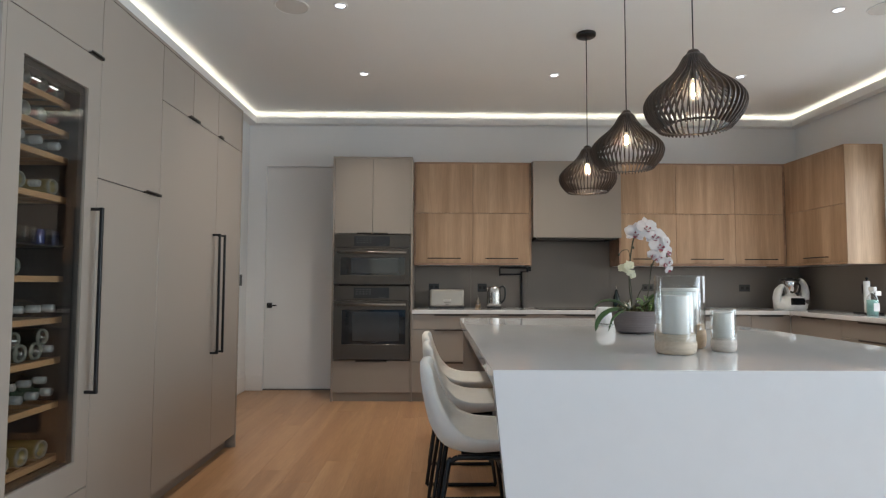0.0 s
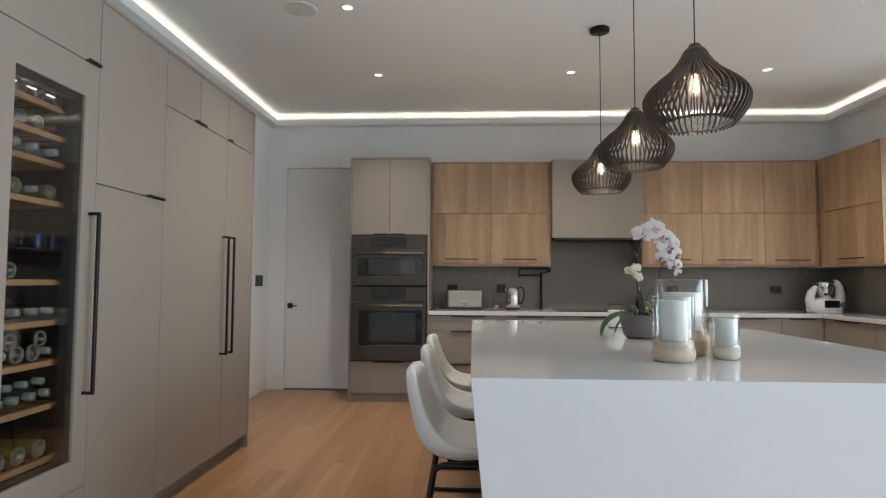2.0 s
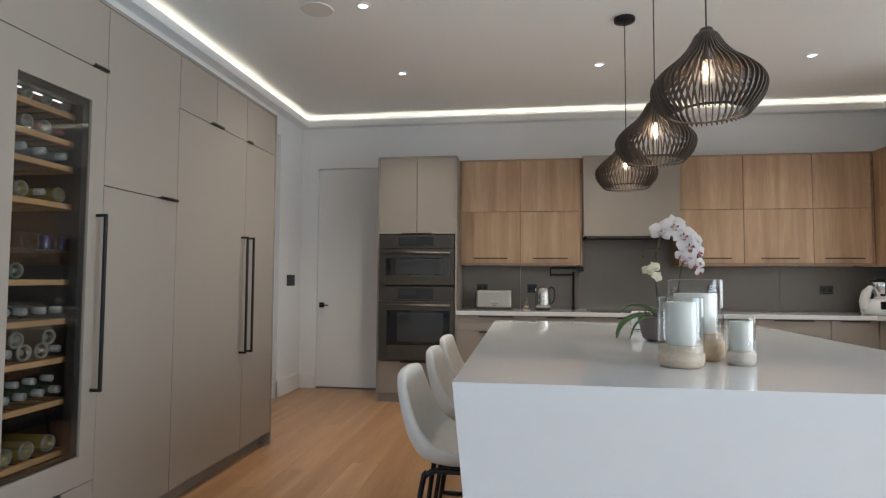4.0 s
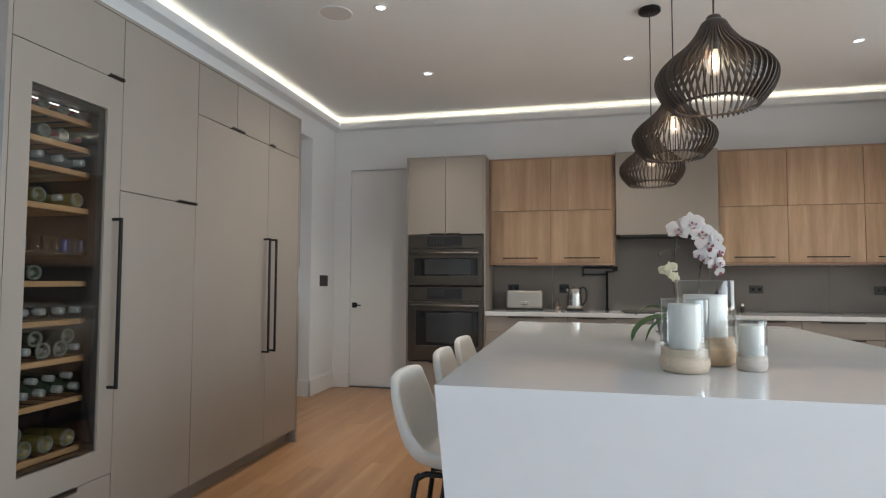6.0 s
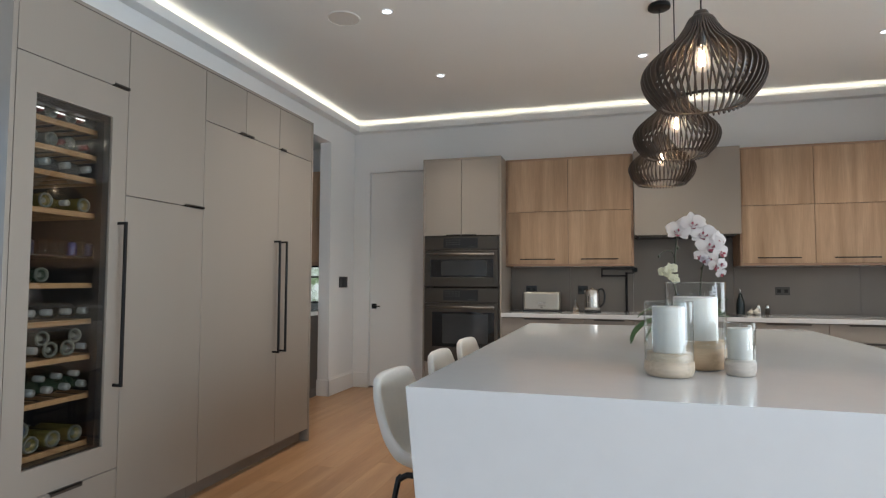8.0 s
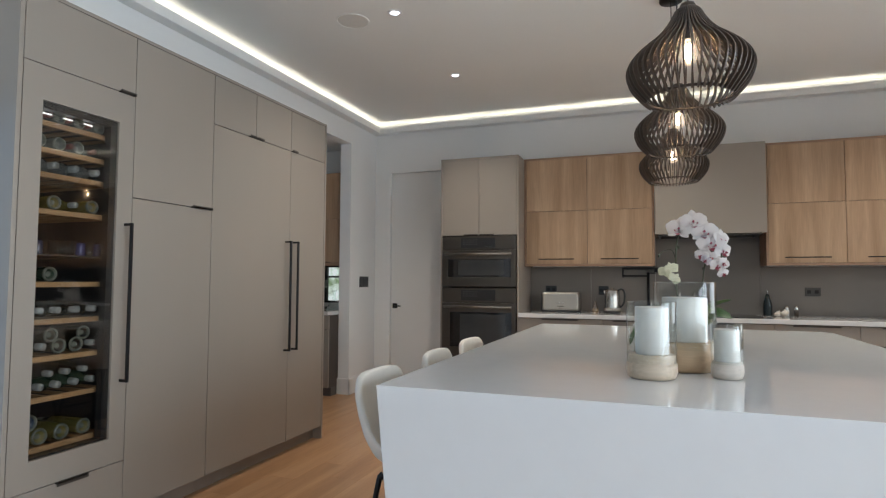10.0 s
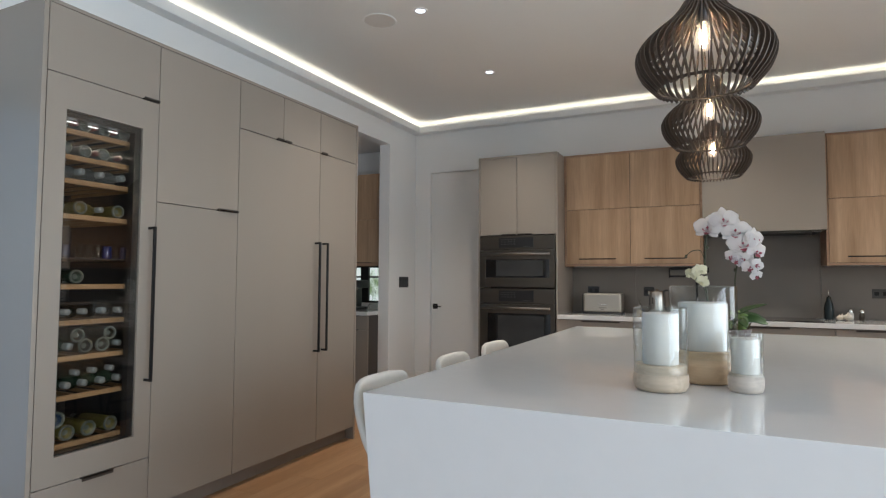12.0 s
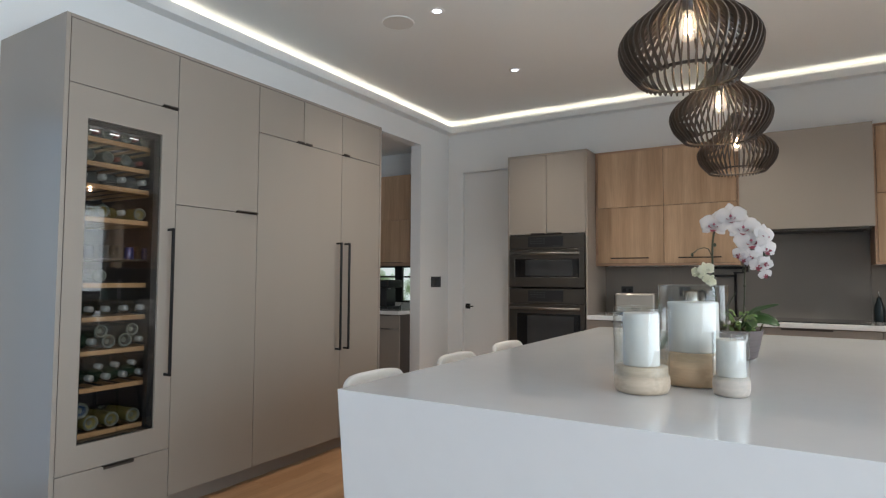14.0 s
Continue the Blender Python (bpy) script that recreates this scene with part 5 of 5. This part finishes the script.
# ---- bottles in the wine cooler ----
GLASS_G = mat("green_bottle", (0.022, 0.038, 0.024), 0.10, vary=0.2, scale=20, spread=0.3)
GLASS_D = mat("smoky_bottle", (0.10, 0.105, 0.10), 0.10, vary=0.2, scale=20, spread=0.3)
GLASS_A = mat("amber_bottle", (0.12, 0.10, 0.03), 0.12, vary=0.2, scale=20, spread=0.3)
FOIL = [mat("pale_foil", (0.27, 0.29, 0.285), 0.35, 0.3), mat("green_foil", (0.20, 0.26, 0.20), 0.35, 0.3), mat("red_foil", (0.15, 0.04, 0.035), 0.4, 0.2)]
# paler than the glass: highlights on foot ring and punt, put into the colour
FOOT_GLINT = mat("foot_glint", (0.115, 0.125, 0.105), 0.12, vary=0.6, scale=45)
CLEAR_BOTTLE = thin_glass("clear_bottle", (0.66, 0.72, 0.68), 0.25, 2.2)
BLUE_BOTTLE = mat("blue_bottle", (0.020, 0.040, 0.075), 0.12, vary=0.2, scale=20)
TURN = Matrix.Rotation(radians(-90), 4, "Y")    # bottle axis lies along -x


def bottle_lying(y, z, base_out, gm, fm, r=0.037):
    b = thing("wine_bottle", (FX - 0.10, y, z + r), "wine bottle lying on a beech shelf", "bottle", "bottles in the wine cooler")
    o = ORG[b]
    body = [(0, 0.020), (r * 0.45, 0.014), (r * 0.75, 0.002), (r * 0.86, -0.001), (r * 0.97, 0.003), (r, 0.010), (r, 0.19), (r * 0.8, 0.215), (r * 0.42, 0.235), (r * 0.38, 0.30), (0, 0.30)]
    foil = [(r * 0.40, 0.255), (r * 0.41, 0.300), (0, 0.302)]
    foot = [(r * 0.66, 0.003), (r * 0.76, -0.0035), (r * 0.90, -0.0040), (r * 0.985, 0.003)]
    punt = [(0, 0.0185), (r * 0.28, 0.0150), (r * 0.36, 0.0155)]
    M = Matrix.Translation(o) @ (TURN if base_out else Matrix.Translation((-0.29, 0, 0)) @ Matrix.Rotation(radians(90), 4, "Y"))
    for nm, pr, m in (("bottle", body, gm), ("foil", foil, fm), ("foot", foot, FOOT_GLINT), ("punt", punt, FOOT_GLINT)):
        bm = lathe(pr, 0, 0, 0, 20)
        bmesh.ops.transform(bm, matrix=M, verts=bm.verts[:])
        if nm == "bottle":
            main = part(nm, bm, m, b)
        else:
            part(nm, bm, m, main)


rb = random.Random(3)
# shelf, foot towards the door, places along the shelf, glass, foil, radius, height over the shelf
rows = [(0, True, (0.13, 0.40, 0.65, 0.91), GLASS_D, 2, 0.032, 0), (0, False, (0.27, 0.53, 0.78), GLASS_D, 2, 0.032, 0),
        (1, True, (0.17, 0.42, 0.65), GLASS_D, 2, 0.032, 0), (1, False, (0.04, 0.54, 0.84), GLASS_D, 2, 0.030, 0),
        (2, False, (0.12, 0.36, 0.62, 0.89), GLASS_D, 0, 0.040, 0),
        (3, True, (0.10, 0.38, 0.86), GLASS_A, 0, 0.034, 0), (3, False, (0.62,), GLASS_A, 0, 0.034, 0),
        (4, True, (0.10, 0.36), GLASS_G, 1, 0.034, 0),
        (5, False, (0.05, 0.26, 0.47, 0.69, 0.92), CLEAR_BOTTLE, 0, 0.036, 0),
        (6, False, (0.06, 0.29), GLASS_G, 0, 0.040, 0), (6, True, (0.50, 0.71), CLEAR_BOTTLE, 1, 0.036, 0), (6, False, (0.92,), CLEAR_BOTTLE, 0, 0.036, 0), (6, True, (0.40, 0.81), CLEAR_BOTTLE, 1, 0.034, 0.054),
        (7, False, (0.06, 0.28, 0.50, 0.72, 0.94), GLASS_G, 0, 0.040, 0), (7, False, (0.39, 0.61, 0.83), CLEAR_BOTTLE, 0, 0.034, 0.059),
        (8, True, (0.06, 0.32, 0.58, 0.86), GLASS_A, 1, 0.037, 0), (8, True, (0.19,), BLUE_BOTTLE, 1, 0.040, 0.064)]
for i, out, fs, gm, fk, r, up in rows:
    for f in fs:
        bottle_lying(2.075 + 0.39 * f + rb.uniform(-0.004, 0.004), SHELF_Z[i] + 0.001 + up, out, gm, FOIL[fk], r)
for y in (2.24, 2.285, 2.33, 2.42):
    solid("drinking_glass", lathe([(0, 0.0005), (0.017, 0.0005), (0.019, 0.004), (0.021, 0.068), (0.019, 0.068), (0.017, 0.010), (0, 0.009)], FX - 0.120, y, 1.336, 24), CLEAR, "small clear glass tumbler on the dark shelf", "glass", "glasses in the wine cooler", base=(FX - 0.120, y, 1.336))
for y, m in ((2.11, (0.02, 0.035, 0.14)), (2.17, (0.06, 0.07, 0.12)), (2.375, (0.02, 0.035, 0.16)), (2.465, (0.025, 0.04, 0.13))):
    solid("can", lathe([(0, 0.0005), (0.022, 0.0005), (0.024, 0.006), (0.024, 0.055), (0.021, 0.062), (0, 0.062)], FX - 0.125, y, 1.336, 20), mat("can_paint", [c * 0.6 for c in m], 0.2, 0.2), "small metal can standing on the dark shelf", "can", "cans in the wine cooler", base=(FX - 0.125, y, 1.336))

# ---- pantry ----
PU, PC = 6.00, 5.745
pu = thing("pantry_wall_cabinet", (-2.7, PU, 1.385), "oak wall cabinet with two rows of doors", "cabinet")
part("body", box(-3.30, -2.133, PU + 0.021, PY1 - 0.001, 1.395, 2.42), OAK_EDGE, pu)
part("rail", box(-3.30, -2.133, PU - 0.002, PU + 0.0205, 1.385, 1.425), OAK_EDGE, pu)
for a, b in ((-3.30, -2.72), (-2.72, -2.133)):
    part("door", box(a + G, b - G, PU, PU + 0.020, 1.905 + G, 2.42, 0.001), OAK, pu)
    q = part("door", box(a + G, b - G, PU, PU + 0.020, 1.427, 1.905 - G, 0.001), OAK, pu)
    part("handle", box((a + b) / 2 - 0.15, (a + b) / 2 + 0.15, PU - 0.014, PU + 0.010, 1.420, 1.427), PULL, q, "dark bronze edge pull")
for a, b in ((-3.30, -2.68), (-2.68, -2.133)):
    pb = thing("pantry_base_cabinet", ((a + b) / 2, PC + 0.3, 0), "taupe base cabinet under the pantry worktop", "cabinet", "pantry base cabinets")
    part("body", box(a, b, PC + 0.021, PY1 - 0.001, 0.09, 0.852), TAUPE_SHADE, pb)
    part("toe_kick", box(a, b, PC + 0.06, PY1 - 0.001, 0, 0.089), KICK, pb)
    for z0, z1 in ((0.092, 0.70), (0.70, 0.848)):
        q = part("door", box(a + G, b - G, PC, PC + 0.020, z0 + G, z1 - G, 0.001), TAUPE, pb)
        part("handle", box((a + b) / 2 - 0.15, (a + b) / 2 + 0.15, PC - 0.014, PC + 0.010, z1 - 0.006, z1), PULL, q, "dark bronze edge pull")
solid("pantry_worktop", box(-3.30, -2.133, PC - 0.022, PY1 - 0.001, 0.853, 0.893, 0.002), QUARTZ, "white quartz worktop in the pantry", "worktop")
w = thing("window_5", (-2.7, PY1, 0.96), "low pantry window with black bars", "window", kind="structure")
part("window_frame", join(box(-3.30, -2.133, PY1 + 0.02, PY1 + 0.06, 0.961, 0.985), box(-3.30, -2.133, PY1 + 0.02, PY1 + 0.06, 1.375, 1.40), *[box(x - h, x + h, PY1 + 0.02, PY1 + 0.06, 0.985, 1.375) for x, h in ((-3.27, 0.03), (-2.93, 0.02), (-2.585, 0.052), (-2.24, 0.02), (-2.10, 0.03))], box(-3.30, -2.133, PY1 + 0.03, PY1 + 0.05, 1.255, 1.275)), BLACK, w)
wp = part("pane", box(-3.30, -2.133, PY1 + 0.062, PY1 + 0.066, 0.96, 1.40), WINDOW_GLASS, w)
wp.visible_shadow = False
gar = bpy.data.materials.new("garden_glow")
gar.use_nodes = True
gn, gl = gar.node_tree.nodes, gar.node_tree.links
nz = gn.new("ShaderNodeTexNoise")
nz.inputs["Scale"].default_value = 2.6
nz.inputs["Detail"].default_value = 6
gco = gn.new("ShaderNodeTexCoord")
gl.new(gco.outputs["Object"], nz.inputs["Vector"])
rp = gn.new("ShaderNodeValToRGB")
rp.color_ramp.elements[0].position, rp.color_ramp.elements[0].color = 0.36, (0.03, 0.06, 0.02, 1)
rp.color_ramp.elements[1].position, rp.color_ramp.elements[1].color = 0.57, (0.78, 0.82, 0.78, 1)
e = rp.color_ramp.elements.new(0.46)
e.color = (0.20, 0.27, 0.14, 1)
gl.new(nz.outputs[0], rp.inputs[0])
gb = gn["Principled BSDF"]
gl.new(rp.outputs[0], gb.inputs["Base Color"])
gl.new(rp.outputs[0], gb.inputs["Emission Color"])
# the greenery emits its own colour in place of daylight falling on it
gb.inputs["Emission Strength"].default_value = 0.6
solid("backdrop", box(-9.0, 0.5, 9.0, 9.05, -0.29, 5.0), gar, "garden greenery outside the pantry, glowing in place of sunlight", "backdrop", kind="structure")
dc = thing("glass_decanter", (-2.235, 6.02, 0.893), "clear glass decanter on the pantry worktop", "decanter")
part("body", lathe([(0, 0.0005), (0.085, 0.0005), (0.092, 0.014), (0.060, 0.060), (0.022, 0.120), (0.015, 0.19), (0.026, 0.225)], -2.235, 6.02, 0.893, 28), CLEAR, dc)
cm = thing("coffee_machine", (-2.56, 6.06, 0.893), "black coffee machine with an overhanging brew head", "coffee machine")
part("base", box(-2.66, -2.43, 5.93, 6.20, 0.8935, 0.925, 0.006, 2), BLACK_PLASTIC, cm)
part("column", box(-2.66, -2.515, 6.02, 6.20, 0.9255, 1.139, 0.008, 2), BLACK_PLASTIC, cm)
part("brew_head", box(-2.66, -2.425, 5.94, 6.20, 1.140, 1.228, 0.012, 2), SATIN_BLACK, cm)
part("spout", lathe([(0, 0.0), (0.012, 0.0), (0.016, 0.020), (0, 0.020)], -2.455, 6.00, 1.1195, 16), STEEL, cm, "steel spout")

# ---- floor planks ----
def planks(x0, x1, y0, y1, parent, rng, wid=0.19):
    shapes = {}
    x = x0
    while x < x1 - 0.01:
        w = min(wid, x1 - x)
        y = y0 - rng.uniform(0, 1.6)
        while y < y1:
            ln = rng.choice((1.5, 1.9, 2.3))
            a, b = max(y, y0), min(y + ln, y1)
            if b - a > 0.02:
                key = (round(w, 3), round(b - a, 3))
                if key not in shapes:
                    me = bpy.data.meshes.new("plank")
                    bm = box(-w / 2 + 0.0003, w / 2 - 0.0003, -(b - a) / 2 + 0.0003, (b - a) / 2 - 0.0003, -0.019, 0, 0.0006)
                    bm.to_mesh(me)
                    bm.free()
                    me.materials.append(FLOOR)
                    shapes[key] = me
                ob = new("plank", shapes[key])
                ob.location = (x + w / 2, (a + b) / 2, 0)
                ob.parent = parent
            y += ln
        x += w


fl = tagged(new("floor"), "warm oak plank floor with a satin finish", "floor", kind="structure")
planks(XL - 0.14, XR, YF, YB + 0.1, fl, random.Random(5))
fl2 = tagged(new("pantry_floor"), "warm oak plank floor in the pantry", "floor", kind="structure")
planks(PX0, XL - 0.141, PY0, PY1, fl2, random.Random(6))
